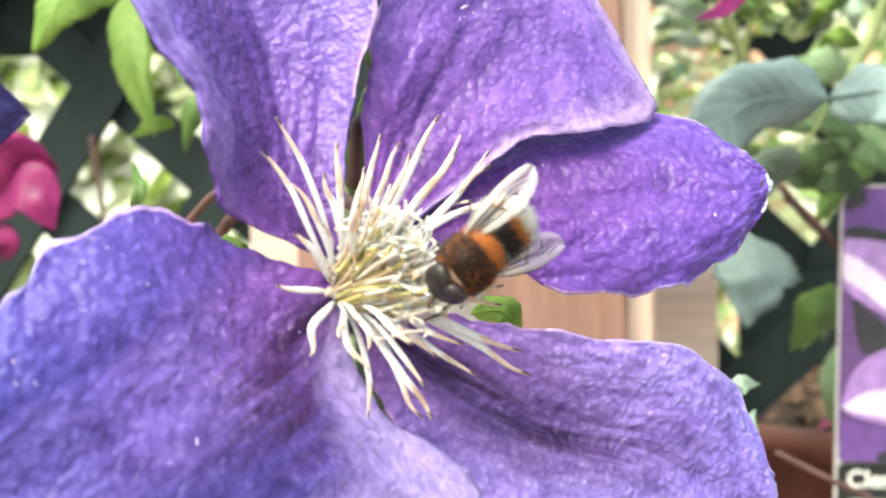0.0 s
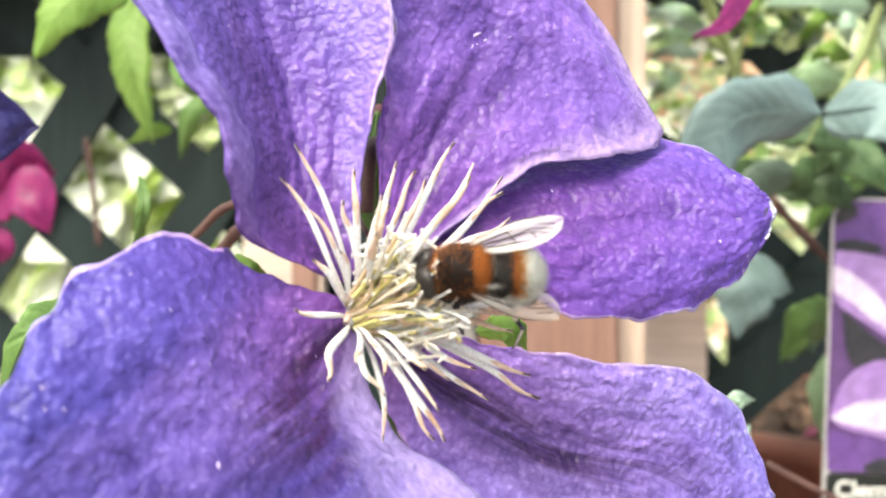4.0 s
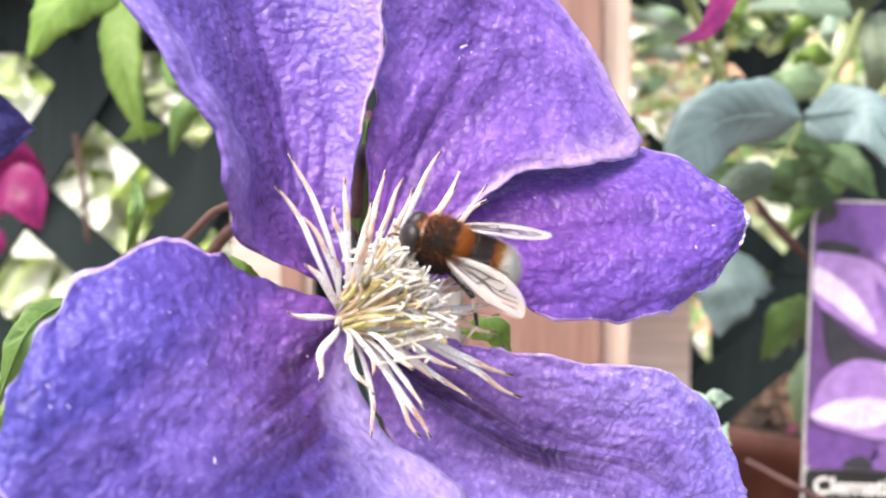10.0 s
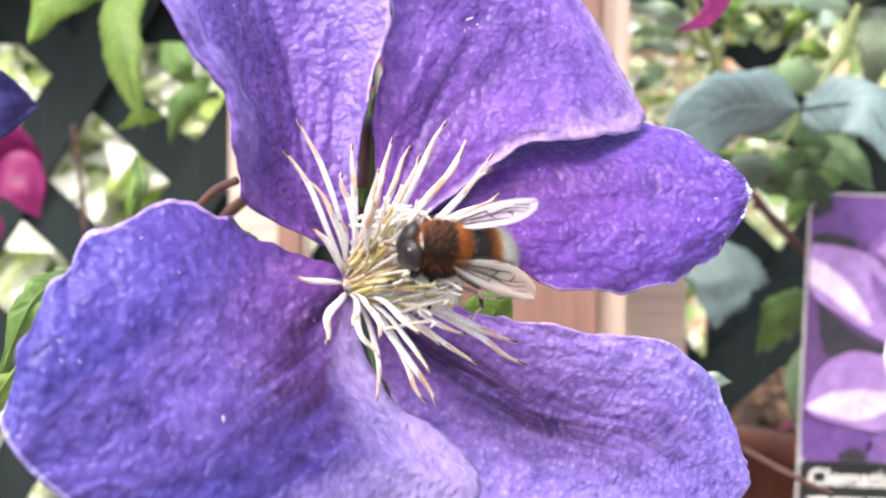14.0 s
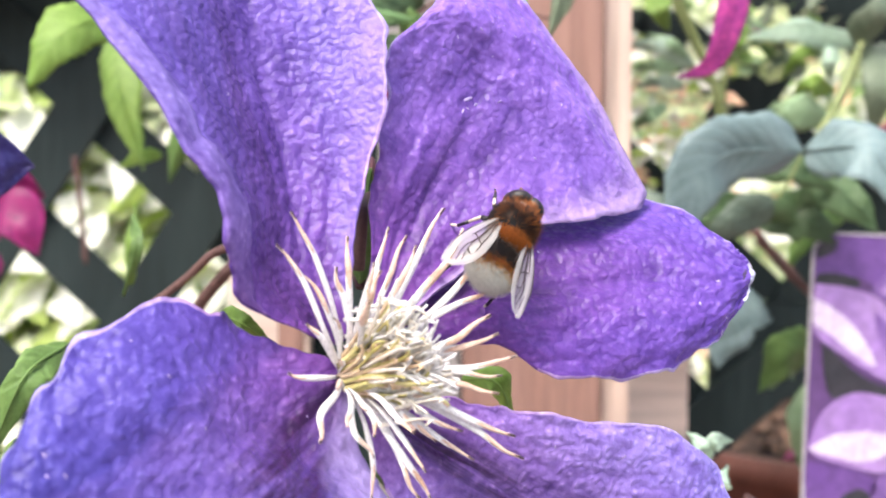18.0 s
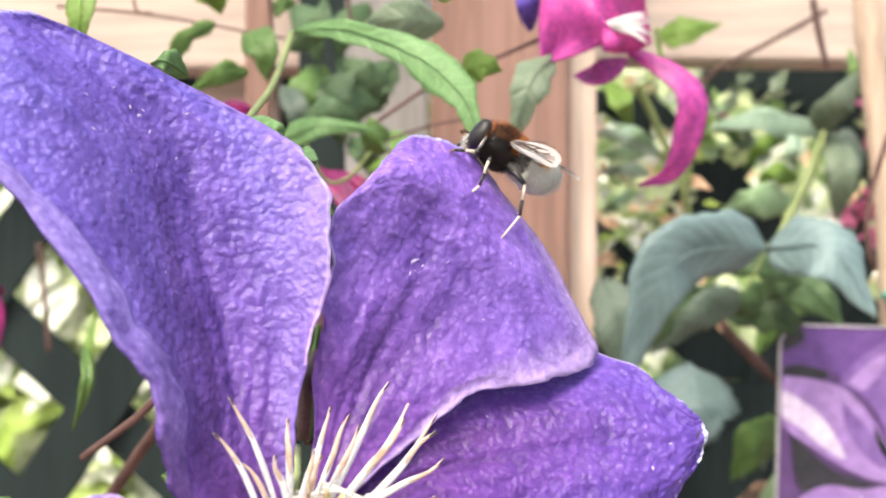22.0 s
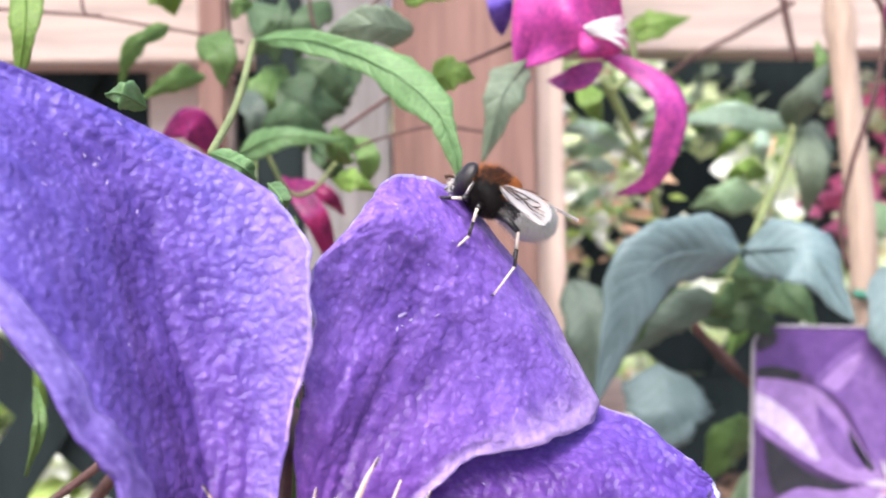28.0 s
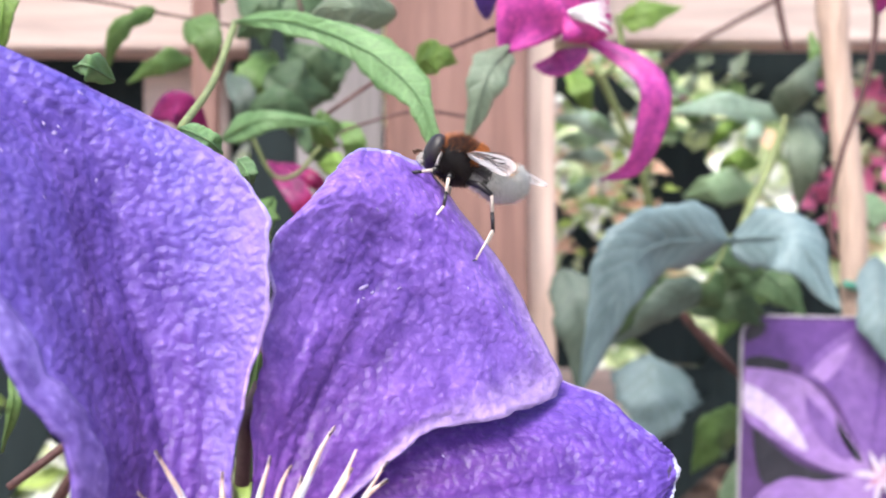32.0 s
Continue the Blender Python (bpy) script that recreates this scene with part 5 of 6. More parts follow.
leaf(side_vine, "bright", (-0.104, 0.26, 1.232), (-0.11, 0.252, 1.231), (-0.121, 0.26, 1.227), 0.0060, -13)
leaf(side_vine, "green", (-0.114, 0.3, 1.265), (-0.105, 0.292, 1.255), (-0.1, 0.3, 1.244), 0.0127, 4)
leaf(side_vine, "green", (-0.094, 0.3, 1.251), (-0.104, 0.292, 1.241), (-0.111, 0.3, 1.223), 0.0108, 4)
leaf(side_vine, "bright", (-0.099, 0.2, 1.186), (-0.097, 0.192, 1.2), (-0.097, 0.2, 1.213), 0.0037, 0)
leaf(near_vine, "green", (-0.062, 0.03, 1.186), (-0.065, 0.017, 1.182), (-0.072, 0.02, 1.168), 0.0064, -4)
leaf(near_vine, "bright", (-0.06, 0.0, 1.175), (-0.06, -0.008, 1.172), (-0.067, 0.0, 1.164), 0.0051, 0)
leaf(near_vine, "bright", (0.0074, 0.035, 1.1796), (0.0130, 0.024, 1.1806), (0.0162, 0.03, 1.1734), 0.0048, 0)
leaf(near_vine, "bright", (-0.032, 0.012, 1.193), (-0.027, 0.006, 1.192), (-0.024, 0.015, 1.188), 0.0036, 0)
# green leaf behind the petal slit, coloured dark for the shade there
leaf(near_vine, "dark", (-0.008, 0.005, 1.177), (-0.005, -0.006, 1.173), (-0.003, 0.0, 1.166), 0.0030, 0)
leaf(near_vine, "pale", (0.067, 0.1, 1.149), (0.064, 0.092, 1.156), (0.062, 0.1, 1.158), 0.0045, 0)
leaf(near_vine, "pale", (0.067, 0.1, 1.153), (0.067, 0.092, 1.157), (0.073, 0.1, 1.156), 0.0048, 0)
leaf(near_vine, "pale", (0.067, 0.1, 1.142), (0.069, 0.092, 1.148), (0.072, 0.1, 1.15), 0.0048, 0)
leaf(blue_vine, "dark", (0.157, 0.3, 1.22), (0.141, 0.287, 1.213), (0.128, 0.29, 1.213), 0.0140, -9)
leaf(blue_vine, "dark", (0.176, 0.3, 1.232), (0.157, 0.287, 1.222), (0.145, 0.29, 1.213), 0.0187, -9)
leaf(blue_vine, "green", (0.182, 0.33, 1.214), (0.163, 0.317, 1.209), (0.152, 0.32, 1.187), 0.0149, 0)
leaf(back_vine, "mint", (0.175, 0.36, 1.146), (0.16, 0.347, 1.144), (0.154, 0.35, 1.131), 0.0158, -4)
leaf(back_vine, "mint", (0.174, 0.36, 1.132), (0.168, 0.352, 1.112), (0.173, 0.36, 1.089), 0.0096, 4)
leaf(back_vine, "pale", (0.1961, 0.3575, 1.2908), (0.1635, 0.3434, 1.2944), (0.1417, 0.3567, 1.2931), 0.0115, -14)
leaf(back_vine, "sage", (0.1961, 0.3576, 1.2897), (0.1978, 0.3414, 1.3022), (0.2125, 0.3524, 1.3194), 0.0167, 10)
leaf(back_vine, "sage", (0.2006, 0.3573, 1.2912), (0.1994, 0.3414, 1.2695), (0.2006, 0.3535, 1.2482), 0.0160, 6)
leaf(back_vine, "bright", (0.1795, 0.3585, 1.2899), (0.1634, 0.3435, 1.2832), (0.1584, 0.3558, 1.2735), 0.0068, -8)
leaf(back_vine, "bright", (0.1845, 0.3583, 1.2698), (0.1688, 0.3432, 1.2699), (0.1635, 0.3556, 1.2646), 0.0099, -8)
leaf(back_vine, "mint", (0.1833, 0.3585, 1.2577), (0.1605, 0.3438, 1.2577), (0.1480, 0.3565, 1.2543), 0.0162, -10)
leaf(back_vine, "pale", (0.1848, 0.3582, 1.2914), (0.1776, 0.3426, 1.2815), (0.1816, 0.3545, 1.2732), 0.0089, 4)
leaf(back_vine, "green", (0.2282, 0.3856, 1.3144), (0.2178, 0.3701, 1.3229), (0.2185, 0.3820, 1.3360), 0.0111, 4)
leaf(back_vine, "slate", (0.2196, 0.3862, 1.2964), (0.2159, 0.3704, 1.2824), (0.2218, 0.3822, 1.2641), 0.0166, -6)
leaf(back_vine, "pale", (0.1195, 0.3621, 1.2817), (0.1013, 0.3471, 1.2881), (0.0879, 0.3599, 1.2906), 0.0089, -10)
leaf(back_vine, "mint", (0.1185, 0.3621, 1.2849), (0.1059, 0.3468, 1.2895), (0.0964, 0.3594, 1.2963), 0.0057, 10)
leaf(back_vine, "mint", (0.1179, 0.3822, 1.2837), (0.1034, 0.3670, 1.2823), (0.0927, 0.3797, 1.2820), 0.0076, 6)
leaf(back_vine, "pale", (0.1194, 0.3822, 1.2732), (0.1049, 0.3670, 1.2749), (0.0947, 0.3796, 1.2732), 0.0071, -6)
leaf(back_vine, "mint", (0.1117, 0.3827, 1.2651), (0.1005, 0.3673, 1.2585), (0.0945, 0.3797, 1.2537), 0.0065, 8)
leaf(back_vine, "bright", (0.0853, 0.2939, 1.3037), (0.0876, 0.2778, 1.2919), (0.0938, 0.2894, 1.2854), 0.0099, 8)
leaf(back_vine, "green", (0.1412, 0.3607, 1.2946), (0.1318, 0.3453, 1.2856), (0.1254, 0.3577, 1.2818), 0.0068, 8)
leaf(back_vine, "bright", (0.1449, 0.3605, 1.3004), (0.1354, 0.3451, 1.2897), (0.1353, 0.3572, 1.2811), 0.0063, -8)
leaf(blue_vine, "blue", (0.1321, 0.2374, 1.2340), (0.0955, 0.2197, 1.2285), (0.0755, 0.2160, 1.1851), 0.0285, -16)
leaf(blue_vine, "blue", (0.1321, 0.2374, 1.2340), (0.1480, 0.2164, 1.2325), (0.1605, 0.2108, 1.2095), 0.0250, -24)
leaf(blue_vine, "slate", (0.1381, 0.2872, 1.2161), (0.1170, 0.2785, 1.2078), (0.0973, 0.2797, 1.1926), 0.0160, -12)
stem(back_vine, "green", 0.0015, [(0.1880, 0.3340, 1.2886), (0.1828, 0.3344, 1.2691), (0.1700, 0.3352, 1.2491)])
stem(back_vine, "green", 0.0016, [(0.1100, 0.3685, 1.3149), (0.1215, 0.3679, 1.2919), (0.1303, 0.3675, 1.2720), (0.1342, 0.3674, 1.2507)])
stem(back_vine, "green", 0.0011, [(0.1443, 0.3666, 1.2926), (0.1373, 0.3671, 1.2821), (0.1318, 0.3674, 1.2672)])
stem(back_vine, "green", 0.0008, [(0.1208, 0.3680, 1.2823), (0.1256, 0.3677, 1.2801), (0.1287, 0.3676, 1.2747)])
stem(blue_vine, "green", 0.0006, [(0.1292, 0.2577, 1.2172), (0.1352, 0.2573, 1.2277), (0.1385, 0.2570, 1.2361)])
leaf(near_vine, "dark", (-0.041, 0.26, 1.327), (-0.033, 0.247, 1.314), (-0.03, 0.25, 1.302), 0.0123, 4)
leaf(near_vine, "dark", (-0.012, 0.27, 1.329), (-0.02, 0.257, 1.318), (-0.024, 0.26, 1.306), 0.0118, -4)
leaf(near_vine, "dark", (-0.002, 0.27, 1.307), (-0.01, 0.257, 1.296), (-0.013, 0.26, 1.284), 0.0147, 9)
leaf(near_vine, "green", (-0.029, 0.26, 1.304), (-0.034, 0.247, 1.292), (-0.034, 0.25, 1.281), 0.0131, -9)
leaf(near_vine, "dark", (-0.018, 0.24, 1.29), (-0.022, 0.232, 1.281), (-0.02, 0.24, 1.27), 0.0131, 4)
leaf(near_vine, "green", (-0.003, 0.2, 1.271), (0.002, 0.192, 1.264), (0.0, 0.2, 1.255), 0.0078, 0)
leaf(near_vine, "dark", (-0.017, 0.22, 1.271), (-0.011, 0.212, 1.265), (-0.007, 0.22, 1.256), 0.0094, 0)
leaf(near_vine, "slate", (-0.044, 0.25, 1.294), (-0.037, 0.237, 1.284), (-0.039, 0.24, 1.273), 0.0088, 0)
leaf(near_vine, "dark", (-0.029, 0.24, 1.293), (-0.019, 0.232, 1.286), (-0.006, 0.24, 1.284), 0.0178, -4)
leaf(near_vine, "dark", (-0.005, 0.26, 1.289), (-0.016, 0.252, 1.298), (-0.025, 0.26, 1.306), 0.0166, 0)
leaf(near_vine, "dark", (-0.033, 0.22, 1.277), (-0.022, 0.212, 1.278), (-0.011, 0.22, 1.275), 0.0113, -9)
leaf(near_vine, "dark", (-0.037, 0.22, 1.301), (-0.026, 0.212, 1.309), (-0.025, 0.22, 1.321), 0.0075, 4)
leaf(near_vine, "green", (-0.014, 0.1, 1.243), (-0.016, 0.092, 1.238), (-0.015, 0.1, 1.231), 0.0064, 4)
stem(near_vine, "green", 0.0008, [(-0.024, 0.115, 1.285), (-0.023, 0.073, 1.265), (-0.022, 0.03, 1.251)])
stem(side_vine, "brown", 0.0005, [(-0.107, 0.19, 1.309), (-0.082, 0.19, 1.307), (-0.063, 0.19, 1.304), (-0.035, 0.19, 1.299)])
stem(near_vine, "brown", 0.0005, [(-0.083, 0.19, 1.317), (-0.082, 0.19, 1.308), (-0.077, 0.19, 1.307)])
stem(near_vine, "brown", 0.0006, [(-0.04, 0.19, 1.316), (-0.039, 0.19, 1.301), (-0.038, 0.19, 1.286)])
stem(near_vine, "brown", 0.0007, [(0.043, 0.16, 1.293), (0.024, 0.167, 1.286), (0.012, 0.173, 1.282), (-0.009, 0.18, 1.269)])
stem(near_vine, "brown", 0.0005, [(0.038, 0.18, 1.27), (0.021, 0.18, 1.272), (0.004, 0.18, 1.268), (-0.01, 0.18, 1.262)])
stem(blue_vine, "green", 0.0018, [(0.174, 0.3, 1.279), (0.161, 0.285, 1.258), (0.147, 0.27, 1.239)])
stem(blue_vine, "brown", 0.0018, [(0.132, 0.3, 1.205), (0.146, 0.305, 1.189), (0.164, 0.31, 1.174)])
stem(blue_vine, "brown", 0.0012, [(0.189, 0.26, 1.333), (0.196, 0.261, 1.32), (0.193, 0.262, 1.295), (0.183, 0.263, 1.265), (0.179, 0.264, 1.243), (0.182, 0.265, 1.226)])
stem(blue_vine, "brown", 0.0015, [(0.182, 0.33, 1.347), (0.185, 0.33, 1.33), (0.188, 0.33, 1.317)])
stem(back_vine, "brown", 0.0012, [(0.199, 0.36, 1.349), (0.177, 0.367, 1.337), (0.154, 0.373, 1.325), (0.142, 0.38, 1.316)])
stem(blue_vine, "green", 0.0011, [(0.085, 0.2, 1.305), (0.086, 0.2, 1.292), (0.079, 0.2, 1.285)])
stem(blue_vine, "green", 0.0016, [(0.098, 0.3, 1.304), (0.108, 0.307, 1.286), (0.119, 0.313, 1.263), (0.125, 0.32, 1.246)])
stem(side_vine, "brown", 0.0015, [(-0.197, 0.44, 1.241), (-0.194, 0.44, 1.217), (-0.191, 0.44, 1.183)])
stem(near_vine, "brown", 0.0009, [(-0.037, 0.05, 1.203), (-0.042, 0.053, 1.201), (-0.048, 0.057, 1.196), (-0.059, 0.06, 1.188)])
stem(near_vine, "bud", 0.0021, [(-0.01, 0.018, 1.197), (-0.01, 0.024, 1.207), (-0.009, 0.03, 1.219)])
stem(blue_vine, "brown", 0.0017, [(0.139, 0.32, 1.2), (0.148, 0.315, 1.192), (0.161, 0.31, 1.175)])
stem(blue_vine, "brown", 0.0011, [(0.103, 0.2, 1.118), (0.118, 0.2, 1.11), (0.133, 0.2, 1.103)])
stem(back_vine, "green", 0.0018, [(0.125, 0.42, 1.293), (0.14, 0.42, 1.281), (0.149, 0.42, 1.272)])
stem(back_vine, "green", 0.0015, [(0.152, 0.42, 1.295), (0.147, 0.42, 1.275), (0.146, 0.42, 1.26)])
stem(near_vine, "brown", 0.0004, [(0.012, 0.14, 1.304), (0.005, 0.14, 1.3), (-0.001, 0.14, 1.294)])
stem(near_vine, "brown", 0.0007, [(-0.016, 0.2, 1.319), (-0.015, 0.2, 1.308), (-0.012, 0.2, 1.301)])
stem(near_vine, "green", 0.0007, [(-0.028, 0.17, 1.267), (-0.021, 0.17, 1.253), (-0.014, 0.17, 1.253), (-0.007, 0.17, 1.261)])


def bloom(parent, mat, base, mid, tip, wide, tilt, seed):
    v, f, uv = blade_data(Vector(base), [Vector(p) for p in mid] if isinstance(mid, list) else Vector(mid), Vector(tip), wide, tilt, 30, 11, 0.0, seed, 0.9, 0.06)
    ob = link_mesh("petal", v, f, mat, parent, uvs=uv)
    so = ob.modifiers.new("thickness", "SOLIDIFY")
    so.thickness = 0.0004


magenta = empty("magenta_clematis_flower", (0, 0, 0), "magenta clematis flower with long recurved petals and white stamens", "flower")
maroon = empty("maroon_clematis_flower", (0, 0, 0), "deep red clematis flower hanging among the leaves", "flower")
crimson = empty("crimson_clematis_flower", (0, 0, 0), "dark crimson clematis flower beside the trellis", "flower")
violet = empty("dark_violet_clematis_flower", (0, 0, 0), "dark violet clematis flower with a pointed petal", "flower")
bloom(magenta, M_MAGENTA, (0.074, 0.155, 1.292), (0.056, 0.142, 1.301), (0.043, 0.15, 1.284), 0.0331, 20, 0.3)
bloom(magenta, M_MAGENTA, (0.072, 0.16, 1.297), (0.058, 0.155, 1.309), (0.048, 0.17, 1.321), 0.0240, 20, 1.3)
bloom(magenta, M_MAGENTA, (0.0660, 0.166, 1.2930), [(0.0813, 0.1594, 1.2828), (0.0862, 0.1552, 1.2746), (0.0850, 0.1573, 1.2643), (0.0810, 0.1615, 1.2537)], (0.0725, 0.166, 1.2504), 0.0100, -20, 2.3)
bloom(magenta, M_MAGENTA, (0.069, 0.165, 1.288), (0.059, 0.155, 1.282), (0.053, 0.165, 1.283), 0.0070, 0, 3.3)
bloom(magenta, M_PETAL, (0.04, 0.16, 1.295), (0.038, 0.15, 1.302), (0.036, 0.16, 1.313), 0.0069, 0, 4.3)
bloom(magenta, M_MAGENTA, (0.207, 0.25, 1.335), (0.194, 0.24, 1.324), (0.192, 0.25, 1.316), 0.0122, 0, 5.3)
bloom(magenta, M_MAGENTA, (0.214, 0.26, 1.341), (0.205, 0.25, 1.322), (0.206, 0.26, 1.316), 0.0125, 0, 6.3)
bloom(maroon, M_MAROON, (-0.044, 0.2, 1.2655), (-0.051, 0.19, 1.2745), (-0.062, 0.2, 1.2715), 0.0105, 0, 7.3)
bloom(maroon, M_MAROON, (-0.025, 0.2, 1.259), (-0.014, 0.19, 1.246), (-0.009, 0.2, 1.228), 0.0076, 0, 8.3)
bloom(maroon, M_MAROON, (-0.022, 0.21, 1.259), (-0.011, 0.2, 1.253), (-0.006, 0.21, 1.247), 0.0052, 0, 9.3)
bloom(crimson, M_MAROON, (-0.207, 0.3, 1.207), (-0.181, 0.29, 1.221), (-0.163, 0.3, 1.217), 0.0254, 20, 10.3)
bloom(crimson, M_MAROON, (-0.21, 0.31, 1.197), (-0.175, 0.29, 1.211), (-0.162, 0.29, 1.193), 0.0254, -20, 11.3)
bloom(crimson, M_MAROON, (-0.21, 0.31, 1.19), (-0.186, 0.295, 1.189), (-0.187, 0.3, 1.18), 0.0140, 0, 12.3)
bloom(violet, M_DARK_PETAL, (-0.113, 0.08, 1.221), (-0.093, 0.065, 1.219), (-0.083, 0.07, 1.219), 0.0177, 10, 13.3)
for n in range(8):
    a = Vector((0.0580 + 0.0005 * n, 0.1415, 1.2925 - 0.0001 * n))
    b = Vector((0.0690 + 0.0007 * (n % 3), 0.1400 - 0.0005 * (n % 2), 1.2958 - 0.0012 * n))
    tube("stamen", [a, a.lerp(b, 0.5) + Vector((0, -0.0012, 0.0004)), b], (0.00075, 0.00035), M_FILAMENT, magenta, sides=6, count=7)


# ---------------------------------------------------------------- dry stem in front of the card
M_DRY = mottled("bleached_dry_stem", (0.80, 0.80, 0.76), (0.90, 0.90, 0.88), 200, 0.6, 0.4, 0.0004)
M_DRY_HOLLOW = mottled("hollow_of_dry_stem", (0.30, 0.31, 0.27), (0.42, 0.43, 0.38), 200, 0.8)


def dry_stem(at):
    """A bleached stem whose broken end is split into jagged strips."""
    ob = empty("dry_stem", at, "bleached dry plant stem with a frayed broken end", "stem")
    top = 1.1690
    tube("stalk", [(0.0005, 0.0, 0.8602), (-0.001, 0.001, 1.0), (0.0003, 0.0, 1.13), (-0.0003, 0.0, top - 0.018), (-0.0007, 0.0, top - 0.012)], [0.0019, 0.0018, 0.0016, 0.0020, 0.0025], M_DRY, ob, sides=12)
    for n, (dx, tall, w) in enumerate(((-0.0020, 0.0, 0.0009), (-0.0008, -0.0024, 0.0010), (0.0005, -0.0030, 0.0010), (0.0017, -0.0012, 0.0009), (0.0000, -0.0045, 0.0013))):
        y = -0.0012 if n % 2 else 0.0008
        tube("split_strip", [(dx * 0.55 - 0.0006, y * 0.4, top - 0.0165), (dx * 1.15 - 0.0006, y, top - 0.0085), (dx - 0.0002, y * 1.1, top - 0.0035 + tall * 0.5), (dx * 1.1, y, top + tall)], [w, w * 1.5, w * 1.1, 0.00015], M_DRY, ob, sides=8, flat=0.6, count=0)
    ball("hollow", (0.0004, -0.0016, top - 0.0075), (0.0009, 0.0007, 0.0013), M_DRY_HOLLOW, ob, "dull hollow in the split end", seg=12)
    return ob


dry_stem((0.1195, 0.113, 0.0))


# ---------------------------------------------------------------- printed plant card
M_CARD = mottled("glossy_card", (0.092, 0.043, 0.150), (0.126, 0.063, 0.196), 25, 0.3, 0.1, 0.0002)
M_CARD_DARK = mottled("printed_dark", (0.02, 0.022, 0.03), (0.05, 0.045, 0.06), 60, 0.3, 0.1, 0.0002)
M_CARD_STRIP = mottled("printed_black", (0.012, 0.014, 0.014), (0.02, 0.022, 0.022), 60, 0.3, 0.1, 0.0002)
M_CARD_EDGE = mottled("card_edge", (0.45, 0.43, 0.45), (0.6, 0.58, 0.6), 60, 0.5)
M_PRINT_PALE = mottled("printed_pale_violet", (0.295, 0.164, 0.459), (0.410, 0.262, 0.558), 30, 0.3, 0.1, 0.0002)
M_PRINT_VIOLET = mottled("printed_violet", (0.112, 0.048, 0.225), (0.159, 0.077, 0.284), 40, 0.3, 0.1, 0.0002)
M_PRINT_LIGHT = mottled("printed_lilac_white", (0.581, 0.458, 0.669), (0.722, 0.651, 0.757), 60, 0.3, 0.1, 0.0002)
M_PRINT_MID = mottled("printed_mid_violet", (0.164, 0.082, 0.295), (0.246, 0.139, 0.394), 40, 0.3, 0.1, 0.0002)
M_PRINT_ROSE = mottled("printed_rose", (0.45, 0.20, 0.35), (0.55, 0.30, 0.42), 60, 0.3, 0.1, 0.0002)
M_PRINT_WHITE = mottled("printed_white", (0.78, 0.78, 0.76), (0.86, 0.86, 0.84), 60, 0.4)

card = empty("plant_card", pose(0.1535, 0.290, 1.2045, 0, 1.8, 0), "rounded plant label card printed with a violet clematis", "label")


def rounded(w0, w1, h0, h1, r, y, depth, name, mat, parent):
    pts = []
    for cx, cz, a0 in ((w1 - r, h1 - r, 0), (w0 + r, h1 - r, 90), (w0 + r, h0 + r, 180), (w1 - r, h0 + r, 270)):
        for i in range(7):
            a = radians(a0 + 15 * i)
            pts.append((cx + r * math.cos(a), cz + r * math.sin(a)))
    n = len(pts)
    verts = [(x, y, z) for x, z in pts] + [(x, y + depth, z) for x, z in pts]
    faces = [tuple(range(n))[::-1], tuple(range(n, 2 * n))] + [(i, (i + 1) % n, (i + 1) % n + n, i + n) for i in range(n)]
    return link_mesh(name, verts, faces, mat, parent, smooth=False)


rounded(0, 0.080, -0.165, 0, 0.0095, 0, 0.0012, "card_body", M_CARD_EDGE, card)
rounded(0.036, 0.044, -0.258, -0.1648, 0.003, 0.0002, 0.0010, "prong", M_CARD_EDGE, card)
rounded(0.0007, 0.0793, -0.1105, -0.0007, 0.0090, -0.0005, 0.0004, "picture", M_CARD, card)
rounded(0.0010, 0.079, -0.164, -0.1108, 0.003, -0.0005, 0.0004, "black_strip", M_CARD_STRIP, card)


def print_shape(name, outline, mat, layer):
    pts = smooth_curve(outline + [outline[0]], 40)[:-1]
    keep = []
    for p in pts:
        x, z = min(max(p.x, 0.0010), 0.0790), min(max(p.z, -0.1102), -0.0010)
        for cx in (0.0098, 0.0702):
            d = Vector((x - cx, z + 0.0098))
            if (x < 0.0098 if cx < 0.04 else x > 0.0702) and z > -0.0098 and d.length > 0.0086:
                d = d.normalized() * 0.0086
                x, z = cx + d.x, -0.0098 + d.y
        keep.append((x, z))
    n = len(keep)
    y = -0.0006 - 0.0002 * layer
    verts = [(x, y, z) for x, z in keep] + [(x, y + 0.00015, z) for x, z in keep]
    faces = [tuple(range(n))[::-1], tuple(range(n, 2 * n))] + [(i, (i + 1) % n, (i + 1) % n + n, i + n) for i in range(n)]
    link_mesh(name, verts, faces, mat, card, smooth=False)


def petal_print(cx, cz, angle, length, wide, mat, layer):
    c, s = math.cos(radians(angle)), math.sin(radians(angle))
    shape = [(0.0, 0.0), (0.25, 0.7), (0.55, 1.0), (0.85, 0.6), (1.0, 0.0), (0.85, -0.6), (0.55, -1.0), (0.25, -0.7)]
    print_shape("printed_petal", [Vector((cx + (u * c * length - v * s * wide / 2), 0, cz + (u * s * length + v * c * wide / 2))) for u, v in shape], mat, layer)


def flat(points):
    return [Vector((x / 1000, 0, z / 1000)) for x, z in points]


print_shape("printed_petal", flat([(1.5, -2), (40, -2), (78, -2), (78, -40), (55, -58), (36, -30), (18, -18), (1.5, -19)]), M_PRINT_VIOLET, 1)
print_shape("printed_petal", flat([(24, -24), (30, -16), (40, -8), (52, -3), (56, -20), (55, -40), (53, -58), (44, -42), (36, -30)]), M_PRINT_MID, 2)
print_shape("printed_petal", flat([(28, -23), (36, -15), (44, -11), (40, -20), (34, -26)]), M_PRINT_PALE, 3)
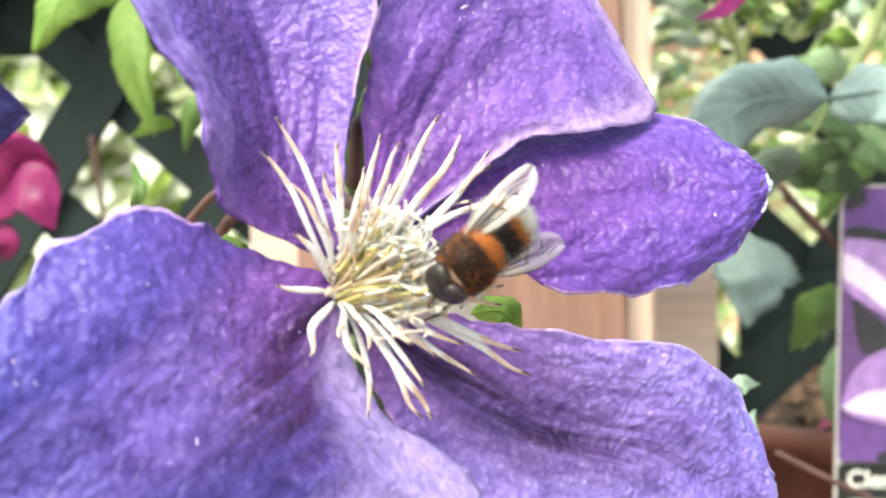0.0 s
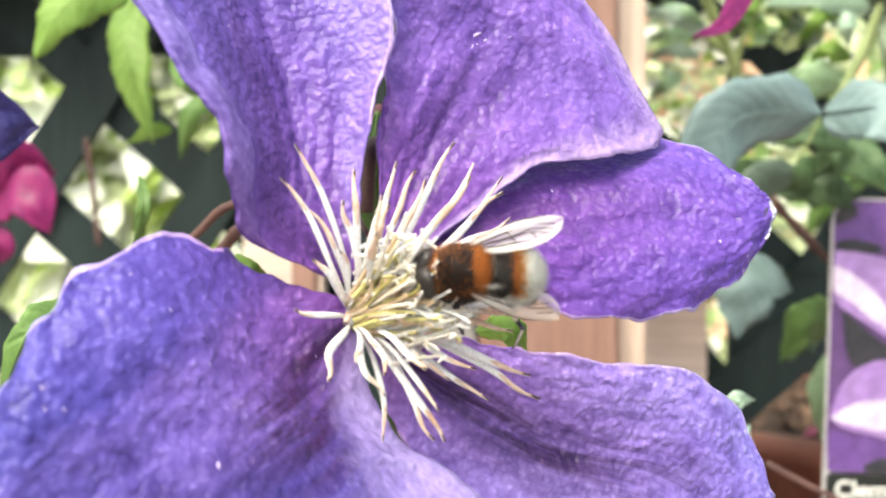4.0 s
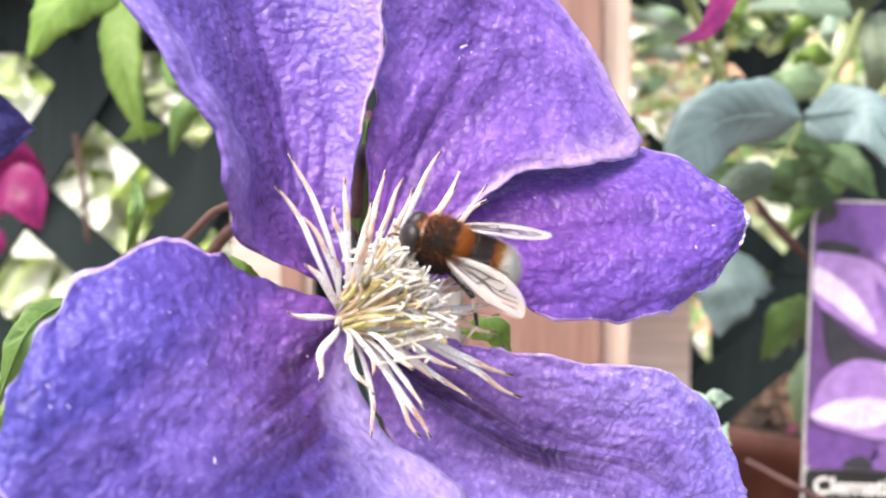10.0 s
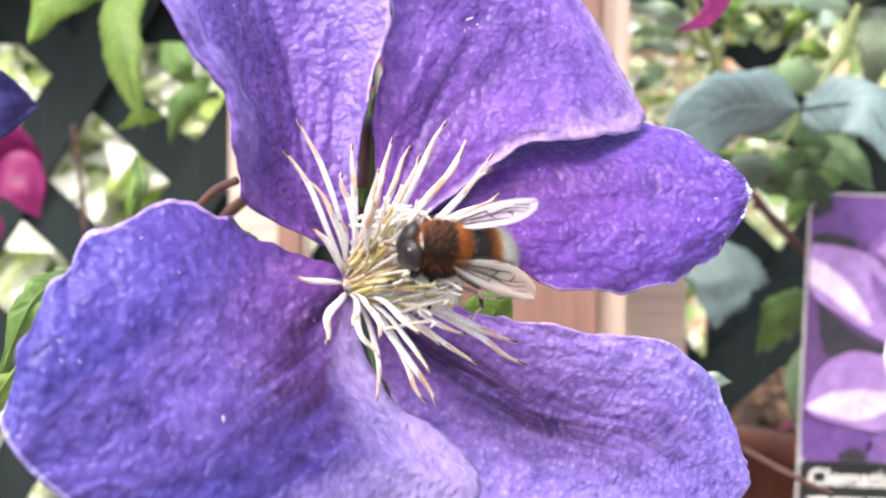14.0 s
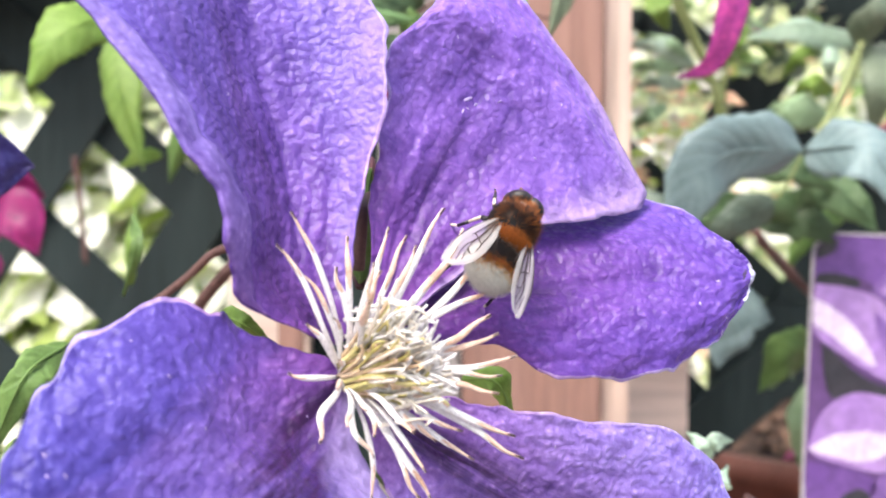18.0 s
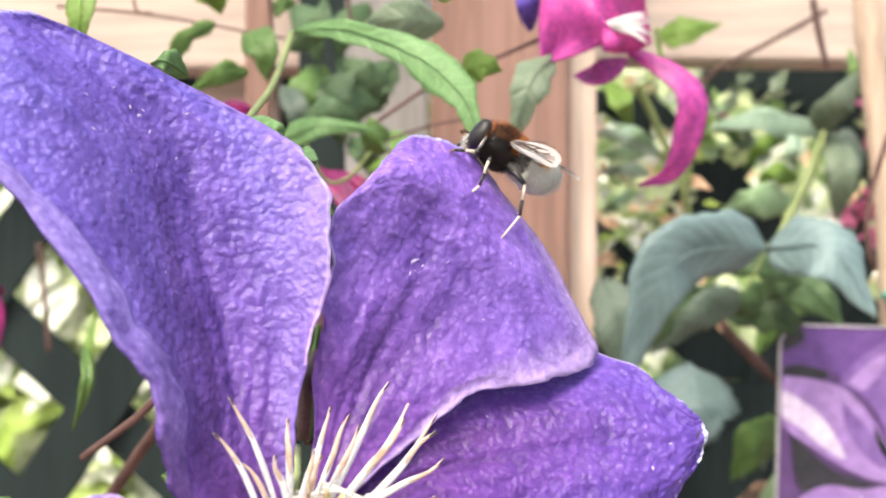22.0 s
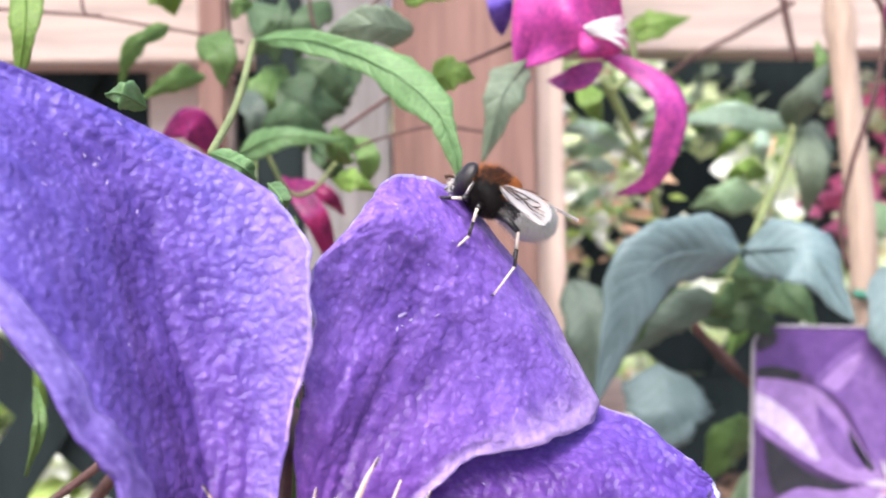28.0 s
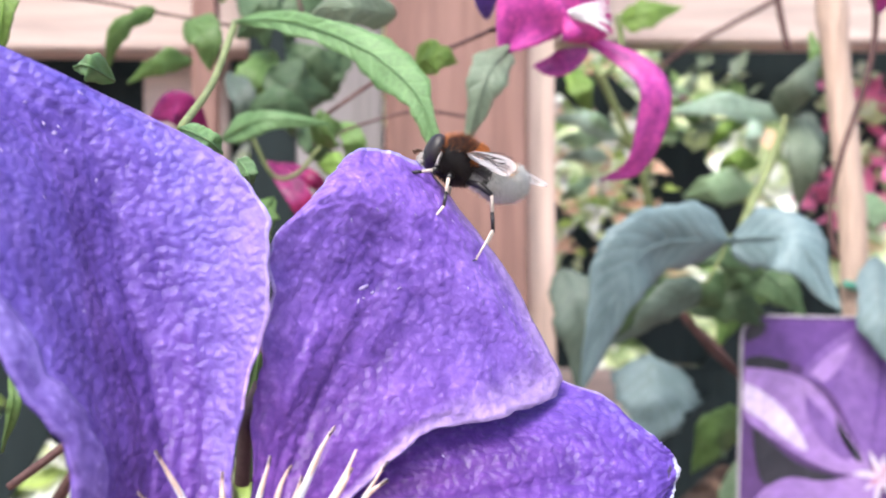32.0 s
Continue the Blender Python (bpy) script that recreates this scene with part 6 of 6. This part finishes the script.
print_shape("printed_petal", flat([(60, -4), (74, -10), (78, -34), (66, -52), (55, -60), (57, -35)]), M_PRINT_MID, 2)
print_shape("printed_shade", flat([(1.5, -2), (8, -2.5), (9, -7), (4, -10), (1.5, -10)]), M_CARD_DARK, 3)
print_shape("printed_shade", flat([(2, -17), (9, -16.5), (18, -18.5), (19, -21.5), (10, -22), (2, -21)]), M_CARD_DARK, 3)
print_shape("printed_shade", flat([(5, -44), (14, -52), (26, -60), (44, -65), (52, -66), (30, -69), (12, -68), (7, -60)]), M_CARD_DARK, 3)
print_shape("printed_shade", flat([(38, -39), (44, -48), (50, -57), (47, -57), (41, -49)]), M_CARD_DARK, 5)
print_shape("printed_petal", flat([(1.4, -21), (14, -22), (27, -26), (37, -36), (46, -50), (54, -61), (44, -63), (30, -59), (16, -51), (1.4, -40)]), M_PRINT_PALE, 4)
print_shape("printed_petal", flat([(26, -31), (36, -41), (46, -54), (42, -57), (33, -50), (27, -40)]), M_PRINT_MID, 5)
print_shape("printed_petal", flat([(1.4, -27), (8, -30), (17, -37), (24, -46), (27, -54), (18, -49), (9, -42), (1.4, -37)]), M_PRINT_LIGHT, 5)
print_shape("printed_petal", flat([(1.4, -88), (5, -76), (12, -68), (22, -64.5), (34, -66), (50, -63), (58, -64), (56, -74), (48, -86), (34, -97), (18, -95), (6, -92)]), M_PRINT_PALE, 4)
print_shape("printed_petal", flat([(1.6, -88.5), (10, -83), (22, -80.5), (33, -81), (42, -80), (36, -88), (24, -93), (10, -91)]), M_PRINT_LIGHT, 5)
print_shape("printed_petal", flat([(1.4, -93), (12, -95), (26, -98), (30, -104), (22, -109.5), (1.4, -109.5)]), M_PRINT_VIOLET, 3)
print_shape("printed_petal", flat([(27, -109.8), (29, -101), (36, -96), (46, -88), (56, -72), (58, -90), (50, -109.8)]), M_PRINT_MID, 3)
print_shape("printed_petal", flat([(60, -66), (70, -60), (78, -64), (78, -90), (68, -86)]), M_PRINT_PALE, 3)
print_shape("printed_shade", flat([(16, -107), (24, -104), (28, -109.5), (17, -109.8)]), M_CARD_DARK, 4)
HUB = (0.0580, -0.0640)
for n in range(16):
    petal_print(*HUB, n * 22.5 + 8 * math.sin(n * 3), 0.006 + 0.003 * (n % 3), 0.0020, M_PRINT_LIGHT if n % 3 else M_PRINT_ROSE, 6 + n % 2)


def lettering(text, size, x, z):
    cu = bpy.data.curves.new("lettering", "FONT")
    cu.body, cu.size, cu.extrude = text, size, 0.0001
    cu.offset = size * 0.018
    tmp = bpy.data.objects.new("lettering", cu)
    scene.collection.objects.link(tmp)
    dg = bpy.context.evaluated_depsgraph_get()
    me = bpy.data.meshes.new_from_object(tmp.evaluated_get(dg))
    bpy.data.objects.remove(tmp)
    me.materials.clear()
    me.materials.append(M_PRINT_WHITE)
    ob = new("lettering", me)
    ob.parent = card
    ob.matrix_basis = pose(x, -0.0008, z, 90, 0, 0)


lettering("Clematis", 0.0098, 0.0045, -0.1205)
for n, (x, w) in enumerate(((0.0045, 0.009), (0.0148, 0.013), (0.029, 0.010), (0.0405, 0.015))):
    rounded(x, x + w, -0.1310, -0.1255, 0.0008, -0.0009, 0.0003, "text_bar", M_PRINT_WHITE, card)


# ---------------------------------------------------------------- pots
def pot(at, r, h, label):
    p = empty("flower_pot", at, label, "pot", "pots on the bench")
    prof = [(r * 0.74, 0), (r * 0.94, h * 0.84), (r * 0.95, h * 0.85), (r * 1.03, h * 0.855), (r * 1.05, h), (r * 0.99, h), (r * 0.95, h * 0.92), (r * 0.92, h * 0.86), (r * 0.70, 0.006)]
    n = 40
    verts = [(a * math.cos(2 * math.pi * k / n), a * math.sin(2 * math.pi * k / n), z) for a, z in prof for k in range(n)]
    faces = [(i * n + k, i * n + (k + 1) % n, (i + 1) * n + (k + 1) % n, (i + 1) * n + k) for i in range(len(prof) - 1) for k in range(n)]
    faces += [tuple(range(n))[::-1], tuple(range((len(prof) - 1) * n, len(prof) * n))]
    link_mesh("pot_wall", verts, faces, M_TERRA, p)
    rr = random.Random(int(r * 1000))
    rings, sv, sf = 14, [], []
    for i in range(rings):
        for k in range(n):
            a = r * 0.955 * i / (rings - 1)
            x, y = a * math.cos(2 * math.pi * k / n), a * math.sin(2 * math.pi * k / n)
            sv.append((x, y, h - 0.006 + 0.006 * noise.noise(Vector((x * 60, y * 60, 0))) + 0.004 * noise.noise(Vector((x * 160, y * 160, 3)))))
    sf = [(i * n + k, i * n + (k + 1) % n, (i + 1) * n + (k + 1) % n, (i + 1) * n + k) for i in range(rings - 1) for k in range(n)]
    tagged(link_mesh("soil", sv, sf, M_SOIL, p, "loose dark potting soil"))
    big = r > 0.15
    for name, mat, amount in (("bark", M_BARK, 420), ("pale_bark", M_BARK_PALE, 200)):
        bits, bf = [], []
        for _ in range(amount if big else amount // 3):
            a, d = rr.uniform(0, 6.28), r * 0.9 * math.sqrt(rr.random())
            c = Vector((d * math.cos(a), d * math.sin(a), h - 0.003 + rr.uniform(-0.003, 0.006)))
            q = len(bits)
            s = rr.uniform(0.003, 0.009) * (1 if big else 0.6)
            turn = Matrix.Rotation(rr.uniform(0, 6.28), 3, "Z") @ Matrix.Rotation(rr.uniform(-0.7, 0.7), 3, "X")
            for x, y, z in ((-1, -0.5, 0), (-0.2, -0.7, 0.1), (1, -0.3, 0), (0.9, 0.4, 0), (0.1, 0.6, 0.1), (-0.9, 0.5, 0), (-0.5, 0, 0.45), (0.5, 0, 0.4)):
                bits.append(c + turn @ Vector((x * rr.uniform(0.7, 1.2), y * rr.uniform(0.7, 1.2), z * rr.uniform(0.6, 1.3))) * s)
            bf += [(q, q + 1, q + 6), (q + 1, q + 2, q + 7), (q + 1, q + 7, q + 6), (q + 2, q + 3, q + 7), (q + 3, q + 4, q + 7), (q + 4, q + 6, q + 7), (q + 4, q + 5, q + 6), (q + 5, q, q + 6)]
        tagged(link_mesh(name, bits, bf, mat, p, smooth=False), kind="stuff")
    return p


pot((0.36, 0.80, 0.8602), 0.182, 0.172, "wide terracotta planter filled with loose dark soil behind the trellis")
pot((0.2, 0.335, 0.8602), 0.068, 0.115, "small terracotta-coloured pot holding the plant card")
pot((-0.10, 0.18, 0.8602), 0.085, 0.16, "terracotta-coloured plastic pot of the climbing clematis")


# ---------------------------------------------------------------- planting beyond the fence
def foliage(name, label, lo, hi, count, size, mats, seed, sunward=0.0):
    rnd = random.Random(seed)
    verts, faces, slots = [], [], []
    for _ in range(count):
        c = Vector([rnd.uniform(lo[i], hi[i]) for i in range(3)])
        crown = lo[2] + (hi[2] - lo[2]) * (0.90 + 0.22 * noise.noise(Vector((c.x * 2.1, c.y * 2.1, seed))))
        if noise.noise(c * 2.3) < -0.35 or c.z > crown:
            continue
        d = Vector((rnd.gauss(0, 1), rnd.gauss(0, 1), rnd.gauss(0, 0.6))).normalized()
        s = d.orthogonal().normalized()
        s = Matrix.Rotation(rnd.uniform(0, 6.28), 3, d) @ s
        if sunward:
            u = (Vector((-0.25, -0.75, 0.6)) * sunward + Vector((rnd.gauss(0, 1), rnd.gauss(0, 1), rnd.gauss(0, 1))) * 0.5).normalized()
            s = u.orthogonal().normalized()
            s = Matrix.Rotation(rnd.uniform(0, 6.28), 3, u) @ s
            d = s.cross(u)
        else:
            u = d.cross(s)
        ln = size * rnd.uniform(0.6, 1.3)
        q = len(verts)
        verts += [c, c + d * ln * 0.4 + s * ln * 0.28 + u * 0.06 * ln, c + d * ln, c + d * ln * 0.4 - s * ln * 0.28 + u * 0.06 * ln, c + d * ln * 0.5 - u * 0.05 * ln]
        faces += [(q, q + 1, q + 4), (q + 1, q + 2, q + 4), (q + 2, q + 3, q + 4), (q + 3, q, q + 4)]
        slots += [rnd.randrange(len(mats))] * 4
    ob = link_mesh(name, verts, faces, mats, None, "", False, slots)
    return tagged(ob, label, "shrubs", kind="stuff")


# light and white leaf colours hold the strong sunlight beyond the fence
M_FAR_LIGHT = mottled("sun_paled_leaf", (0.62, 0.72, 0.36), (0.80, 0.86, 0.62), 20, 0.6, 0.2, 0.001, through_share=0.4)
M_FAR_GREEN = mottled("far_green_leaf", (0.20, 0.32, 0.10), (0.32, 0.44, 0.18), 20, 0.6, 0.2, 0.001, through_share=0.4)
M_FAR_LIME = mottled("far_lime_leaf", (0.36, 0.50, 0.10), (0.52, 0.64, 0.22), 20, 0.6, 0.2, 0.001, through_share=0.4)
M_FAR_WHITE = mottled("sun_whitened_leaf", (0.80, 0.82, 0.72), (0.88, 0.89, 0.84), 20, 0.6, 0.2, 0.001, through_share=0.3)
M_FAR_PINK = mottled("far_pink_flower", (0.80, 0.16, 0.36), (0.86, 0.30, 0.52), 20, 0.6, 0.2, 0.001, through_share=0.3)
M_FAR_PEACH = mottled("far_peach_flower", (0.75, 0.45, 0.30), (0.82, 0.58, 0.42), 20, 0.6, 0.2, 0.001, through_share=0.3)
foliage("shrubs", "shrubs beyond the trellis, leaves paled to look brightly sunlit", (-1.3, 1.2, 0.0), (-0.03, 1.44, 1.78), 20000, 0.075, [M_FAR_LIGHT, M_FAR_WHITE, M_FAR_LIME, M_FAR_WHITE, M_FAR_WHITE, M_FAR_LIGHT, M_FAR_LIME, M_FAR_WHITE], 1, 3.2)
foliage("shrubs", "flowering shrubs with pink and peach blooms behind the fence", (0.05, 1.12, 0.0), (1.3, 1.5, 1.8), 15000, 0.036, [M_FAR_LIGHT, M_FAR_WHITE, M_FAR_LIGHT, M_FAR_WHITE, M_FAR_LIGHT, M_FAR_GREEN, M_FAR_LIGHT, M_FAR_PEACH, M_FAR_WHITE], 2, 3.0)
foliage("hedge", "tall green hedge closing the garden", (-9, 9, 0.0), (9, 10.2, 3.4), 13000, 0.34, [M_FAR_GREEN, M_FAR_LIGHT], 3)
foliage("fuchsia", "fuchsia with bright pink flowers behind the cane", (0.262, 0.45, 1.240), (0.335, 0.505, 1.330), 170, 0.018, [M_FAR_PINK, M_FAR_PINK, M_FAR_LIGHT], 4)

foliage("shoots", "thin pale green shoots growing between fence and trellis", (0.094, 0.425, 1.225), (0.158, 0.47, 1.315), 190, 0.013, [M_FAR_LIGHT, M_FAR_WHITE, M_FAR_LIGHT, M_FAR_LIME, M_FAR_PEACH], 5, 2.5)
foliage("shoots", "soft green shoots hanging under the pale rail", (0.152, 0.42, 1.290), (0.202, 0.465, 1.334), 130, 0.014, [M_LEAF_MINT, M_FAR_GREEN, M_FAR_LIGHT, M_LEAF_SAGE], 7, 1.5)
foliage("pink_flowers", "small bright pink flowers among the shoots", (0.170, 0.47, 1.308), (0.190, 0.50, 1.325), 26, 0.010, [M_FAR_PINK], 6, 1.0)

fallen = empty("fallen_petal", (0.262, 0.66, 1.033), "single pink petal lying on the soil", "petal")
v, f, uv = blade_data(Vector((-0.008, 0, 0.0)), Vector((0.002, 0, 0.004)), Vector((0.010, 0.002, 0.001)), 0.012, 50, 10, 7, 0, 3.3)
link_mesh("blade", v, f, M_FAR_PINK, fallen, uvs=uv)

motions()
